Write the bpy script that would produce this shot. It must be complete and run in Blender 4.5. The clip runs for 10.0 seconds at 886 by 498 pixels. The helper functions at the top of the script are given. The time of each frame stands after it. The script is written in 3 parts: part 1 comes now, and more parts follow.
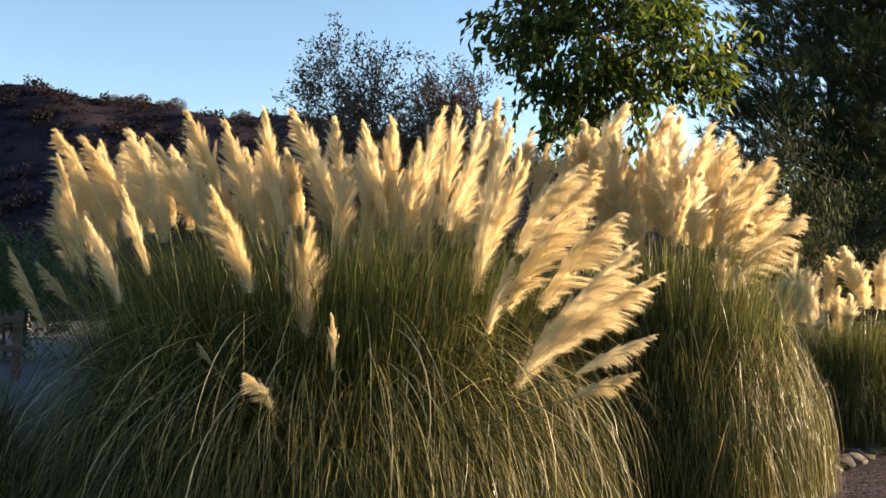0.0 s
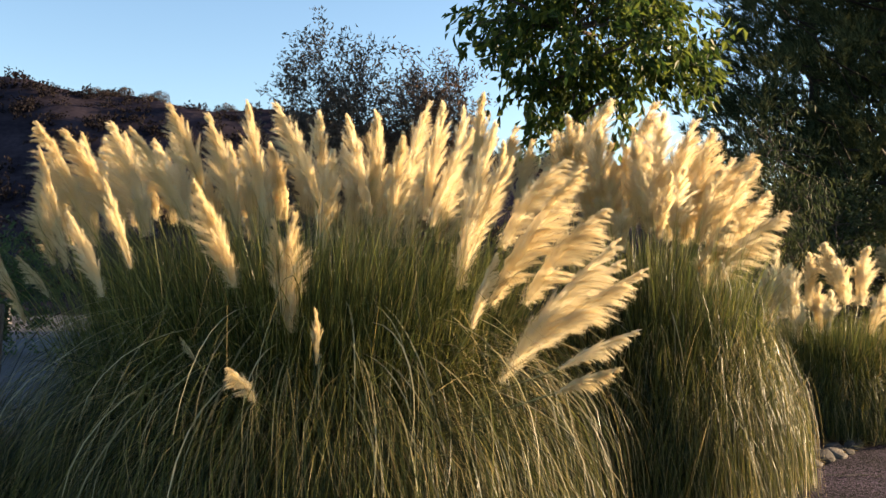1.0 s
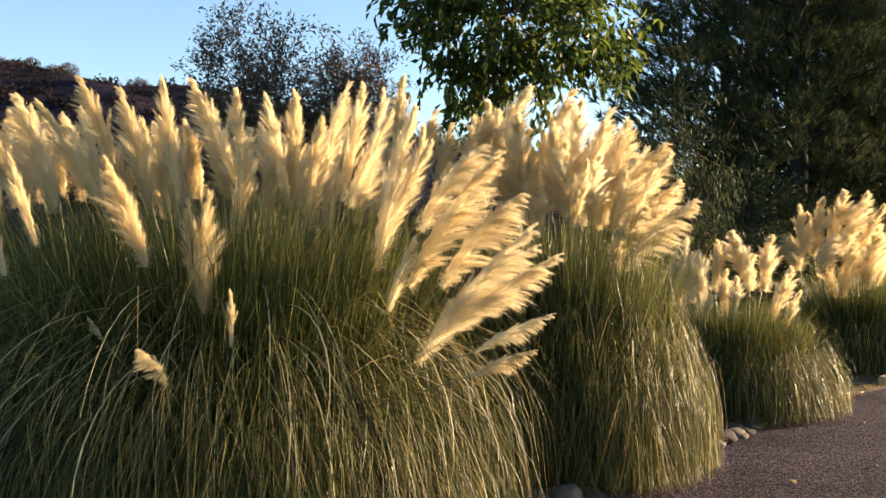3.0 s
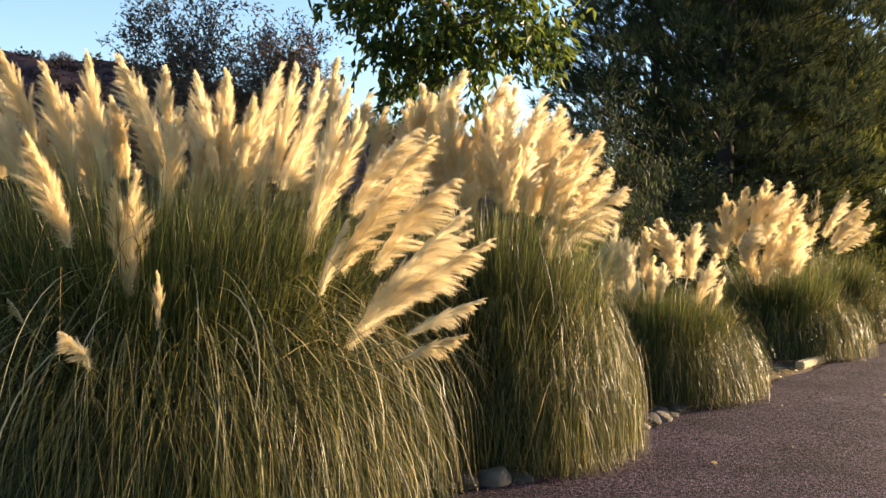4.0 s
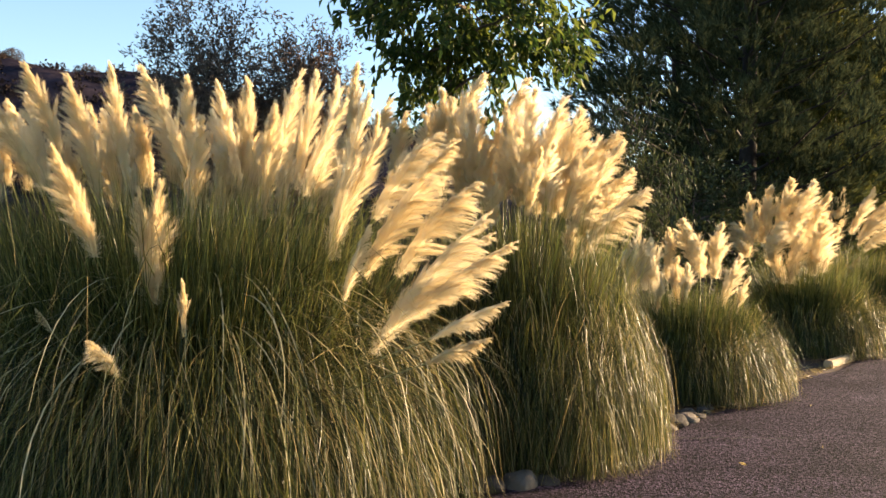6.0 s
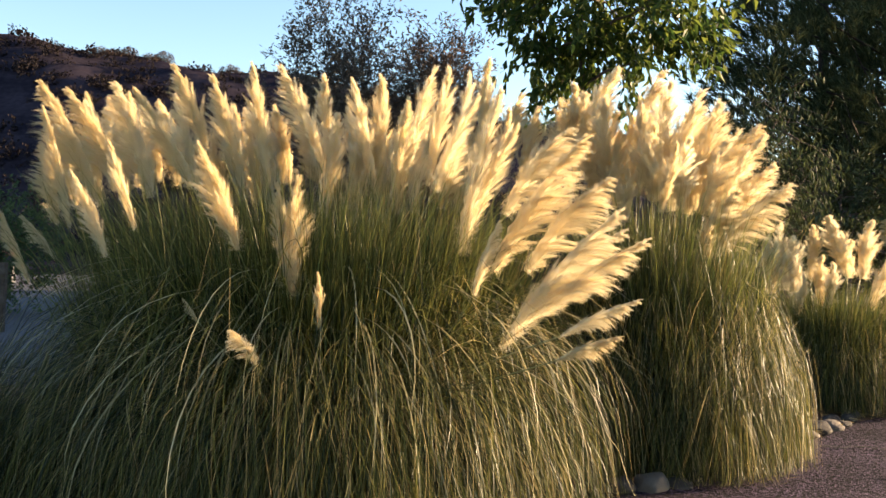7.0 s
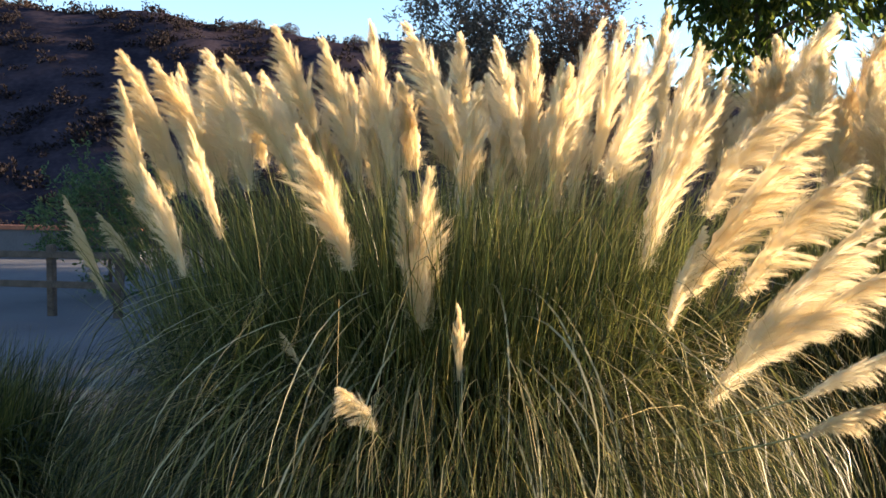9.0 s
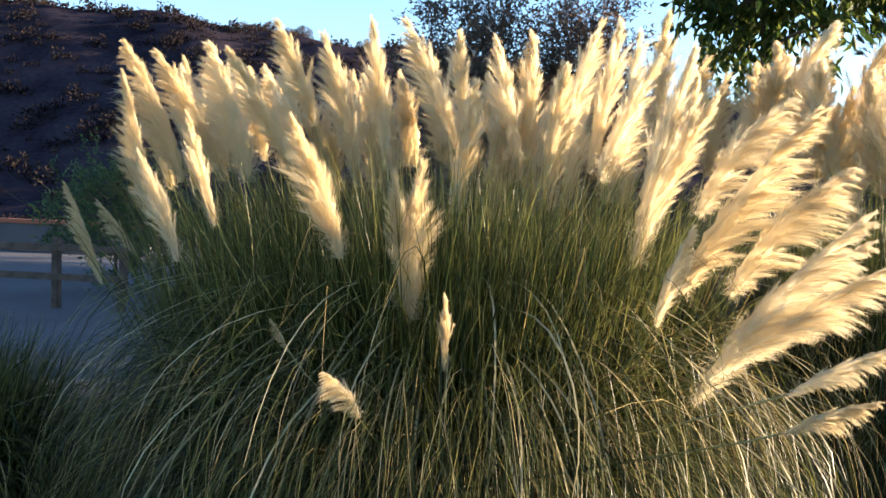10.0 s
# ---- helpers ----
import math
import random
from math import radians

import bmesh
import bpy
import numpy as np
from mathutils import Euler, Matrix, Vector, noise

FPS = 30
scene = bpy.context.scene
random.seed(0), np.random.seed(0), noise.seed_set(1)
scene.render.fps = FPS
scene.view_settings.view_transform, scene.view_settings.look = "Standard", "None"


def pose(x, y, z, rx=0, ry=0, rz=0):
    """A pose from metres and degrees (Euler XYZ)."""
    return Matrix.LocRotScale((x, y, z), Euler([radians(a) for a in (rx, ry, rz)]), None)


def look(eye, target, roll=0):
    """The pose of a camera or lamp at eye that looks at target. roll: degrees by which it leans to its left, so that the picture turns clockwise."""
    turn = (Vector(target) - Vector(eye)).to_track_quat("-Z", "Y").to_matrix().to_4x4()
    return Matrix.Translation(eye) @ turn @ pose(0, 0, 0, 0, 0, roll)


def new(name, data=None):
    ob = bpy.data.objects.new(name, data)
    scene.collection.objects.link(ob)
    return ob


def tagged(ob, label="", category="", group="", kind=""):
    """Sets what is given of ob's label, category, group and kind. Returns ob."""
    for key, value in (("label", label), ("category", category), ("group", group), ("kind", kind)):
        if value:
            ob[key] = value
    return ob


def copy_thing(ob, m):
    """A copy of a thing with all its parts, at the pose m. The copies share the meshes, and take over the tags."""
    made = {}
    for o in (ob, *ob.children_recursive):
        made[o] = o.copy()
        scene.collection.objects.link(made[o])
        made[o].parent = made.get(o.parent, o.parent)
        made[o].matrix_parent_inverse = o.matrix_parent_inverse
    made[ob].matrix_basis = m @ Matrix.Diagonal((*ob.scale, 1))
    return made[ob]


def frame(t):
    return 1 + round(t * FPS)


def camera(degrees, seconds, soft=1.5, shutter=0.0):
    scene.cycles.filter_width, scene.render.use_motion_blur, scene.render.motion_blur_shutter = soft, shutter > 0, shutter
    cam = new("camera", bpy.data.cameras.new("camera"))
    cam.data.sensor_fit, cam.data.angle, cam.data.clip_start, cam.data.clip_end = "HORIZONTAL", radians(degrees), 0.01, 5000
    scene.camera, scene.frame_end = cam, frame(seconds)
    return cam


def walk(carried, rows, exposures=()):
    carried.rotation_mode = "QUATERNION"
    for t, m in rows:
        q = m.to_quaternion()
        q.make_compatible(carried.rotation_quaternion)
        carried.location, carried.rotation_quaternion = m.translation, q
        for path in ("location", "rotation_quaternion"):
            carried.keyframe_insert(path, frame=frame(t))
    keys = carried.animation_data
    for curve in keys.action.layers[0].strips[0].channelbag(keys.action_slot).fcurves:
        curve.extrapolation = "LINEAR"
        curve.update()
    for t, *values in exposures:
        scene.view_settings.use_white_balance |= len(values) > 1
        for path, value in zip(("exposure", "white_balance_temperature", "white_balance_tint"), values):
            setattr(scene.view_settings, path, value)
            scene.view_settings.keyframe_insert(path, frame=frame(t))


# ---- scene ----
cam = camera(52.0, 10.0, soft=1.5)
PATH = [(0.0, 0.0, 0.0, 1.6, 0.0, 1.5, 0.0), (0.5, 0.0, 0.0, 1.6, -0.23, 1.14, -0.22), (1.0, 0.0, 0.0, 1.6, -1.0, 1.19, -0.18),
        (1.5, 0.0, 0.0, 1.6, -2.08, 1.0, -0.12), (2.0, 0.0, 0.0, 1.6, -3.21, 0.92, -0.24), (2.5, 0.0, 0.0, 1.6, -4.32, 0.71, -0.41),
        (4.0, 0.0, 0.0, 1.6, -10.42, -0.75, -1.65), (4.5, 0.0, 0.0, 1.6, -11.36, -0.35, -1.28), (5.0, 0.0, 0.0, 1.6, -11.21, -0.48, -1.19),
        (6.5, 0.0, 0.0, 1.6, -5.28, -0.64, -0.9), (7.0, 0.0, 0.0, 1.6, -0.81, -0.94, -1.17), (7.5, 0.0, 0.0, 1.6, -0.09, -1.08, -0.88),
        (8.0, -0.01, 0.0, 1.61, 1.69, -1.51, 0.09), (8.5, -0.29, 1.11, 1.71, 2.62, -3.56, -1.28), (9.0, -0.23, 1.34, 1.78, 6.93, -3.1, -0.91),
        (9.5, -0.19, 1.31, 1.78, 8.73, -2.82, -2.36), (10.0, -0.15, 1.32, 1.72, 7.53, -2.68, -2.37)]
EXPOSURES = [(0.0, 1.97, 6450, 14), (2.5, 2.05, 6450, 14), (5.0, 2.18, 6450, 16), (6.5, 2.24, 6450, 16), (8.0, 2.33, 6430, 16), (8.6, 2.38, 6250, 17), (9.5, 2.54, 5700, 16), (10.0, 2.48, 5650, 16)]
walk(cam, [(t, pose(x, y, z, 90 + p, r, w)) for t, x, y, z, w, p, r in PATH], EXPOSURES)

# ---- light: a low sun to the right, clear evening sky ----
SUN_TURN, SUN_UP = 74, 9.5
world = bpy.data.worlds.new("world")
scene.world = world
world.use_nodes = True
wn = world.node_tree.nodes
sky = wn.new("ShaderNodeTexSky")
sky.sky_type, sky.sun_disc = "NISHITA", False
sky.sun_elevation, sky.sun_rotation = radians(SUN_UP), radians(SUN_TURN)
sky.air_density, sky.dust_density, sky.ozone_density = 1.0, 0.25, 2.0
world.node_tree.links.new(sky.outputs[0], wn["Background"].inputs[0])
wn["Background"].inputs[1].default_value = 0.083
sun = new("sun", bpy.data.lights.new("sun", "SUN"))
sun.data.energy, sun.data.angle, sun.data.color = 5.0, radians(0.6), (1.0, 0.735, 0.43)
sd = Vector((math.sin(radians(SUN_TURN)) * math.cos(radians(SUN_UP)), math.cos(radians(SUN_TURN)) * math.cos(radians(SUN_UP)), math.sin(radians(SUN_UP))))
sun.matrix_world = look(sd * 50, (0, 0, 0))


# ---- materials ----
def material(name, low, high, scale=8.0, fine=60.0, rough=0.8, bump=0.3, through_light=0.0, per="", third=None, spec=0.3):
    """Two-scale mottled surface; per varies it by object or by island; through_light lets sun glow through leaves."""
    m = bpy.data.materials.new(name)
    m.use_nodes = True
    n, l = m.node_tree.nodes, m.node_tree.links
    n.clear()
    out, b = n.new("ShaderNodeOutputMaterial"), n.new("ShaderNodeBsdfPrincipled")
    geo = n.new("ShaderNodeTexCoord")
    n1, n2 = n.new("ShaderNodeTexNoise"), n.new("ShaderNodeTexNoise")
    n1.inputs["Scale"].default_value, n2.inputs["Scale"].default_value = scale, fine
    n1.inputs["Detail"].default_value, n2.inputs["Detail"].default_value = 4, 3
    l.new(geo.outputs["Object"], n1.inputs["Vector"])
    l.new(geo.outputs["Object"], n2.inputs["Vector"])
    mixf = n.new("ShaderNodeMath")
    mixf.operation = "ADD"
    half = n.new("ShaderNodeMath")
    half.operation, half.inputs[1].default_value = "MULTIPLY_ADD", 0.6
    half.inputs[2].default_value = -0.3
    l.new(n2.outputs[0], half.inputs[0])
    l.new(n1.outputs[0], mixf.inputs[0])
    l.new(half.outputs[0], mixf.inputs[1])
    fac = mixf.outputs[0]
    if per:
        if per == "object":
            src = n.new("ShaderNodeObjectInfo").outputs["Random"]
        else:
            src = n.new("ShaderNodeNewGeometry").outputs["Random Per Island"]
        add = n.new("ShaderNodeMath")
        add.operation, add.inputs[1].default_value, add.inputs[2].default_value = "MULTIPLY_ADD", 0.8, -0.1
        l.new(src, add.inputs[0])
        avg = n.new("ShaderNodeMath")
        avg.operation = "ADD"
        h2 = n.new("ShaderNodeMath")
        h2.operation, h2.inputs[1].default_value, h2.inputs[2].default_value = "MULTIPLY_ADD", 0.5, -0.15
        l.new(fac, h2.inputs[0])
        l.new(h2.outputs[0], avg.inputs[0])
        l.new(add.outputs[0], avg.inputs[1])
        fac = avg.outputs[0]
    ramp = n.new("ShaderNodeValToRGB")
    ramp.color_ramp.elements[0].position, ramp.color_ramp.elements[1].position = 0.25, 0.75
    ramp.color_ramp.elements[0].color, ramp.color_ramp.elements[1].color = (*low, 1), (*high, 1)
    if third:
        e = ramp.color_ramp.elements.new(0.86)
        e.color = (*third, 1)
    l.new(fac, ramp.inputs[0])
    l.new(ramp.outputs[0], b.inputs["Base Color"])
    b.inputs["Roughness"].default_value = rough
    b.inputs["Specular IOR Level"].default_value = spec
    if bump:
        bp = n.new("ShaderNodeBump")
        bp.inputs["Strength"].default_value, bp.inputs["Distance"].default_value = bump, 0.02
        l.new(n2.outputs[0], bp.inputs["Height"])
        l.new(bp.outputs[0], b.inputs["Normal"])
    if through_light:
        tr, mx = n.new("ShaderNodeBsdfTranslucent"), n.new("ShaderNodeMixShader")
        l.new(ramp.outputs[0], tr.inputs[0])
        mx.inputs[0].default_value = through_light
        l.new(b.outputs[0], mx.inputs[1])
        l.new(tr.outputs[0], mx.inputs[2])
        l.new(mx.outputs[0], out.inputs[0])
    else:
        l.new(b.outputs[0], out.inputs[0])
    return m


M_SOIL = material("dry_soil", (0.05, 0.033, 0.024), (0.115, 0.075, 0.05), 1.2, 40, 0.95, 0.6)
# pale gravel darkened to bluish grey, so the colour carries the evening shade
M_LOT = material("shaded_pale_gravel", (0.055, 0.056, 0.063), (0.095, 0.094, 0.1), 0.5, 60, 0.95, 0.5)
M_ROAD = material("gravelly_asphalt", (0.010, 0.0074, 0.0096), (0.034, 0.0255, 0.0325), 1.1, 42, 0.9, 0.6, spec=0.08)
rn, rl = M_ROAD.node_tree.nodes, M_ROAD.node_tree.links
chips = rn.new("ShaderNodeTexVoronoi")
chips.inputs["Scale"].default_value = 78
chip_mix = rn.new("ShaderNodeMix")
chip_mix.data_type, chip_mix.blend_type = "RGBA", "MULTIPLY"
chip_mix.inputs[0].default_value = 1.0
chip_tone = rn.new("ShaderNodeValToRGB")
chip_tone.color_ramp.elements[0].position, chip_tone.color_ramp.elements[1].position = 0.42, 1.0
chip_tone.color_ramp.elements[0].color, chip_tone.color_ramp.elements[1].color = (0.3, 0.29, 0.32, 1), (5.2, 4.9, 5.9, 1)
rl.new([k for k in rn if k.bl_idname == "ShaderNodeTexCoord"][0].outputs["Object"], chips.inputs["Vector"])
rl.new(chips.outputs["Color"], chip_tone.inputs[0])
main_ramp = [k for k in rn if k.bl_idname == "ShaderNodeValToRGB" and k != chip_tone][0]
rl.new(main_ramp.outputs[0], chip_mix.inputs[6])
rl.new(chip_tone.outputs[0], chip_mix.inputs[7])
road_bsdf = [k for k in rn if k.bl_idname == "ShaderNodeBsdfPrincipled"][0]
rl.new(chip_mix.outputs[2], road_bsdf.inputs["Base Color"])
road_bump = [k for k in rn if k.bl_idname == "ShaderNodeBump"][0]
rl.new(chips.outputs["Distance"], road_bump.inputs["Height"])
M_CRACK = material("road_crack", (0.015, 0.013, 0.012), (0.03, 0.026, 0.024), 8, 60, 0.95, 0.2)
M_STONE = material("river_stone", (0.045, 0.037, 0.03), (0.115, 0.095, 0.075), 5, 60, 0.85, 0.4, per="object")
M_PLANK = material("weathered_plank", (0.25, 0.18, 0.10), (0.45, 0.34, 0.2), 6, 60, 0.8, 0.4)
# the hill's shade is put into its dark violet base colour
M_HILL = material("shaded_scrub_hill", (0.014, 0.0125, 0.018), (0.042, 0.034, 0.043), 0.45, 3.5, 1.0, 1.0, spec=0.0)
# slope scrub has shade in its leaf colour; ridge shrubs stay lighter brown
M_SCRUB = material("shaded_scrub_leaf", (0.013, 0.011, 0.012), (0.03, 0.023, 0.023), 0.5, 3, 0.9, 0, 0.2, "island", spec=0.1)
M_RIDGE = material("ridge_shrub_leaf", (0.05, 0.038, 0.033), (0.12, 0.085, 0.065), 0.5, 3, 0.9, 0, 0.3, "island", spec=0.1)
M_GREEN = material("green_shrub_leaf", (0.045, 0.085, 0.03), (0.09, 0.14, 0.045), 2, 20, 0.6, 0, 0.3, "island")
M_KERB = material("kerb_concrete", (0.26, 0.24, 0.22), (0.4, 0.37, 0.34), 3, 30, 0.9, 0.3)
M_BLADE = material("grass_blade", (0.017, 0.026, 0.008), (0.155, 0.155, 0.038), 2.5, 5, 0.4, 0, 0.42, "island", third=(0.36, 0.275, 0.09), spec=0.2)
M_STRAW = material("dry_blade", (0.25, 0.19, 0.08), (0.5, 0.40, 0.18), 3, 5, 0.45, 0, 0.4, "island", spec=0.2)
M_LONG = material("long_dry_blade", (0.24, 0.2, 0.09), (0.48, 0.42, 0.22), 3, 5, 0.35, 0, 0.35, "object", spec=0.4)
M_STALK = material("flower_stalk", (0.16, 0.17, 0.05), (0.34, 0.31, 0.13), 3, 20, 0.5, 0, 0.15, "object", spec=0.4)
M_PLUME = material("silky_plume", (0.80, 0.69, 0.44), (0.86, 0.775, 0.555), 6, 30, 0.7, 0, 0.74, "object", spec=0.1)
# the finest down lets part of the light straight through
pn, pl = M_PLUME.node_tree.nodes, M_PLUME.node_tree.links
down, clear = pn.new("ShaderNodeMixShader"), pn.new("ShaderNodeBsdfTransparent")
down.inputs[0].default_value = 0.42
pout = [k for k in pn if k.bl_idname == "ShaderNodeOutputMaterial"][0]
pl.new(pout.inputs[0].links[0].from_socket, down.inputs[1])
pl.new(clear.outputs[0], down.inputs[2])
pl.new(down.outputs[0], pout.inputs[0])
M_CULM = material("upright_blade", (0.05, 0.07, 0.018), (0.22, 0.225, 0.06), 2.5, 5, 0.4, 0, 0.45, "island", third=(0.4, 0.31, 0.12), spec=0.4)
M_BARK = material("bark", (0.045, 0.035, 0.027), (0.12, 0.095, 0.075), 6, 40, 0.9, 0.8)
M_PINE_BARK = material("pine_bark", (0.012, 0.01, 0.009), (0.035, 0.028, 0.022), 6, 40, 0.9, 0.8)
M_PEAR = material("glossy_leaf", (0.032, 0.06, 0.012), (0.14, 0.17, 0.03), 2, 20, 0.5, 0, 0.5, "island", spec=0.2)
M_OLIVE = material("grey_leaf", (0.085, 0.077, 0.062), (0.18, 0.145, 0.11), 2, 20, 0.6, 0, 0.4, "island", third=(0.22, 0.13, 0.08))
M_RUST = material("rusty_leaf", (0.12, 0.085, 0.06), (0.24, 0.15, 0.095), 2, 20, 0.6, 0, 0.45, "island", third=(0.3, 0.15, 0.09))
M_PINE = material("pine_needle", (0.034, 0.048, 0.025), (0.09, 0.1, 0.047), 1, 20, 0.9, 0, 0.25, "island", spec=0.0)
# lighter, yellower needles: the low sun's glow is put into the colour
M_PINE_B = material("sunlit_pine_needle", (0.06, 0.08, 0.024), (0.18, 0.175, 0.05), 1, 20, 0.9, 0, 0.45, "island", spec=0.0)
M_SHRUB = material("shrub_leaf", (0.03, 0.045, 0.017), (0.085, 0.098, 0.036), 2, 20, 0.65, 0, 0.3, "island")
M_WALL = material("far_wall", (0.06, 0.062, 0.07), (0.1, 0.1, 0.11), 1, 20, 0.9, 0.2)
M_COPING = material("terracotta", (0.2, 0.075, 0.045), (0.3, 0.12, 0.07), 2, 20, 0.85, 0.2)


# ---- mesh helpers ----
def mesh_of(name, verts, faces, mat, smooth=False):
    """A mesh from equal-sided faces held in arrays."""
    verts, faces = np.asarray(verts, np.float32), np.asarray(faces, np.int32)
    k = faces.shape[1]
    me = bpy.data.meshes.new(name)
    me.vertices.add(len(verts))
    me.vertices.foreach_set("co", verts.ravel())
    me.loops.add(faces.size)
    me.loops.foreach_set("vertex_index", faces.ravel())
    me.polygons.add(len(faces))
    me.polygons.foreach_set("loop_start", np.arange(0, faces.size, k, dtype=np.int32))
    me.polygons.foreach_set("use_smooth", np.broadcast_to(np.asarray(smooth, bool), len(faces)).copy())
    me.materials.append(mat)
    me.update(calc_edges=True)
    me.validate()
    return me


def child(name, me, parent, label="", kind=""):
    ob = new(name, me)
    ob.parent = parent
    return tagged(ob, label=label, kind=kind)


def empty_at(name, x, y, z=0.0):
    ob = new(name)
    ob.empty_display_size = 0.2
    ob.location = (x, y, z)
    return ob


def unit(v):
    return v / np.maximum(np.linalg.norm(v, axis=-1, keepdims=True), 1e-9)


def tube(points, radii, sides=6):
    """Verts and quads of a tapered tube along points."""
    P, r = np.asarray(points, float), np.asarray(radii, float)
    d = unit(np.gradient(P, axis=0))
    ref = np.where(np.abs(d[:, 2:3]) > 0.9, np.array([[1.0, 0, 0]]), np.array([[0, 0, 1.0]]))
    u = unit(np.cross(d, ref))
    w = np.cross(d, u)
    a = np.linspace(0, 2 * np.pi, sides, endpoint=False)
    V = P[:, None] + r[:, None, None] * (np.cos(a)[None, :, None] * u[:, None] + np.sin(a)[None, :, None] * w[:, None])
    i = np.arange(len(P) - 1)[:, None] * sides
    j = np.arange(sides)[None]
    jn = (j + 1) % sides
    Q = np.stack([i + j, i + jn, i + sides + jn, i + sides + j], -1).reshape(-1, 4)
    return V.reshape(-1, 3), Q


def joined(pieces):
    V, Q, n = [], [], 0
    for v, q in pieces:
        V.append(v)
        Q.append(q + n)
        n += len(v)
    return np.concatenate(V), np.concatenate(Q)


def box_mesh(name, size, mat, bevel=0.01):
    bm = bmesh.new()
    bmesh.ops.create_cube(bm, size=1)
    bmesh.ops.scale(bm, vec=size, verts=bm.verts)
    bmesh.ops.bevel(bm, geom=bm.edges[:], offset=bevel, segments=2, affect="EDGES")
    me = bpy.data.meshes.new(name)
    bm.to_mesh(me)
    bm.free()
    me.materials.append(mat)
    return me


# ---- ground, road, hill ----
def grid(xs, ys, height):
    X, Y = np.meshgrid(xs, ys)
    Z = height(X, Y)
    V = np.stack([X, Y, Z], -1).reshape(-1, 3)
    nx, ny = len(xs), len(ys)
    i = (np.arange(ny - 1)[:, None] * nx + np.arange(nx - 1)[None]).ravel()
    return V, np.stack([i, i + 1, i + nx + 1, i + nx], -1)


def waves(X, Y, s):
    return np.sin(X * 1.3 * s + 0.7) * np.cos(Y * 1.1 * s) + 0.6 * np.sin(X * 2.9 * s + Y * 2.3 * s) + 0.35 * np.sin(X * 6.1 * s - Y * 5.3 * s + 1)


V, Q = grid(np.linspace(-900, 900, 61), np.linspace(-900, 900, 61), lambda X, Y: -0.03 + 0 * X)
tagged(new("ground", mesh_of("ground", V, Q, M_SOIL)), "bare dry brown soil of the planting bed", "ground", kind="structure")
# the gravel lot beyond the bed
lot = tagged(new("gravel_lot", box_mesh("gravel_lot", (44, 26, 0.02), M_LOT, 0.001)), "pale gravel lot, coloured bluish grey for evening shade", "ground", kind="structure")
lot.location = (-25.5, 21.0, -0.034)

# road: its edge runs from near the camera off to the right
EDGE_A, EDGE_DIR = Vector((2.15, 6.55, 0)), Vector((0.735, 0.678, 0)).normalized()
side = Vector((EDGE_DIR.y, -EDGE_DIR.x, 0))


def edge_point(s, off=0.0, z=0.0):
    p = EDGE_A + EDGE_DIR * s + side * off
    return Vector((p.x, p.y, z))


def road_sheet():
    ss, oo = np.linspace(-30, 60, 181), np.concatenate([np.linspace(0, 0.5, 6), np.linspace(0.8, 9, 30)])
    S, O = np.meshgrid(ss, oo)
    O2 = O + np.where(O < 0.4, 0.06 * np.sin(S * 2.1) + 0.04 * np.sin(S * 5.3), 0) * (1 - O / 0.4).clip(0, 1)
    X = EDGE_A.x + EDGE_DIR.x * S + side.x * O2
    Y = EDGE_A.y + EDGE_DIR.y * S + side.y * O2
    Z = 0.0 + 0.006 * waves(X, Y, 0.8) - np.where(O < 0.01, 0.04, 0)
    i = (np.arange(len(oo) - 1)[:, None] * len(ss) + np.arange(len(ss) - 1)[None]).ravel()
    n = len(ss)
    return np.stack([X, Y, Z], -1).reshape(-1, 3), np.stack([i, i + 1, i + n + 1, i + n], -1)[:, ::-1]


V, Q = road_sheet()
road = tagged(new("road", mesh_of("road", V, Q, M_ROAD, True)), "worn brown-grey asphalt road with coarse aggregate", "road", kind="structure")


def ridge(X):
    return np.interp(X, [-140, -60, -29.4, -20, -10.6, 5, 25, 60, 140], [24, 17.5, 13.6, 12.7, 11.6, 9.0, 6.0, 3.0, 1.0])


def hill_height(X, Y):
    t = ((Y - 30) / 30).clip(0, 1)
    back = ((Y - 60) / 60).clip(0, 1)
    return ridge(X) * (t * t * (3 - 2 * t)) * (1 - 0.25 * back) + t * (0.35 * waves(X, Y, 0.25) + 0.12 * waves(X, Y, 1.1)) - 0.05


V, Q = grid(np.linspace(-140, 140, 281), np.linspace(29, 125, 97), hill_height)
tagged(new("hill", mesh_of("hill", V, Q, M_HILL, True)), "hillside coloured dark for shade, with dry brown scrub", "hill", kind="structure")


# ---- plants ----
def leaf_quads(P, D, length, width, r, fold=0.25):
    """A bent pointed leaf at each place P along D: two quads of a diamond, folded."""
    n = len(P)
    s = unit(np.cross(D, unit(r.normal(size=(n, 3)))))
    up = np.cross(s, D)
    L = (length * r.uniform(0.7, 1.25, n))[:, None]
    w = (width * r.uniform(0.7, 1.2, n))[:, None]
    a, tip = P, P + D * L - up * L * 0.12
    m1 = P + D * L * 0.45 + s * w * 0.5 + up * w * fold
    m2 = P + D * L * 0.45 - s * w * 0.5 + up * w * fold
    V = np.stack([a, m1, tip, m2], 1).reshape(-1, 3)
    i = np.arange(n)[:, None] * 4
    T = np.concatenate([i + [0, 1, 2], i + [0, 2, 3]], 0)
    return V, T


def limb_path(a, b, r, sag=0.1, n=7):
    t = np.linspace(0, 1, n)[:, None]
    a, b = np.asarray(a, float), np.asarray(b, float)
    bow = np.array([r.normal() * 0.15, r.normal() * 0.15, 0.25]) * np.linalg.norm(b - a) * 0.35
    return a + (b - a) * t + bow * (t * (1 - t)) * 2 + r.normal(size=(n, 3)) * 0.02 * t


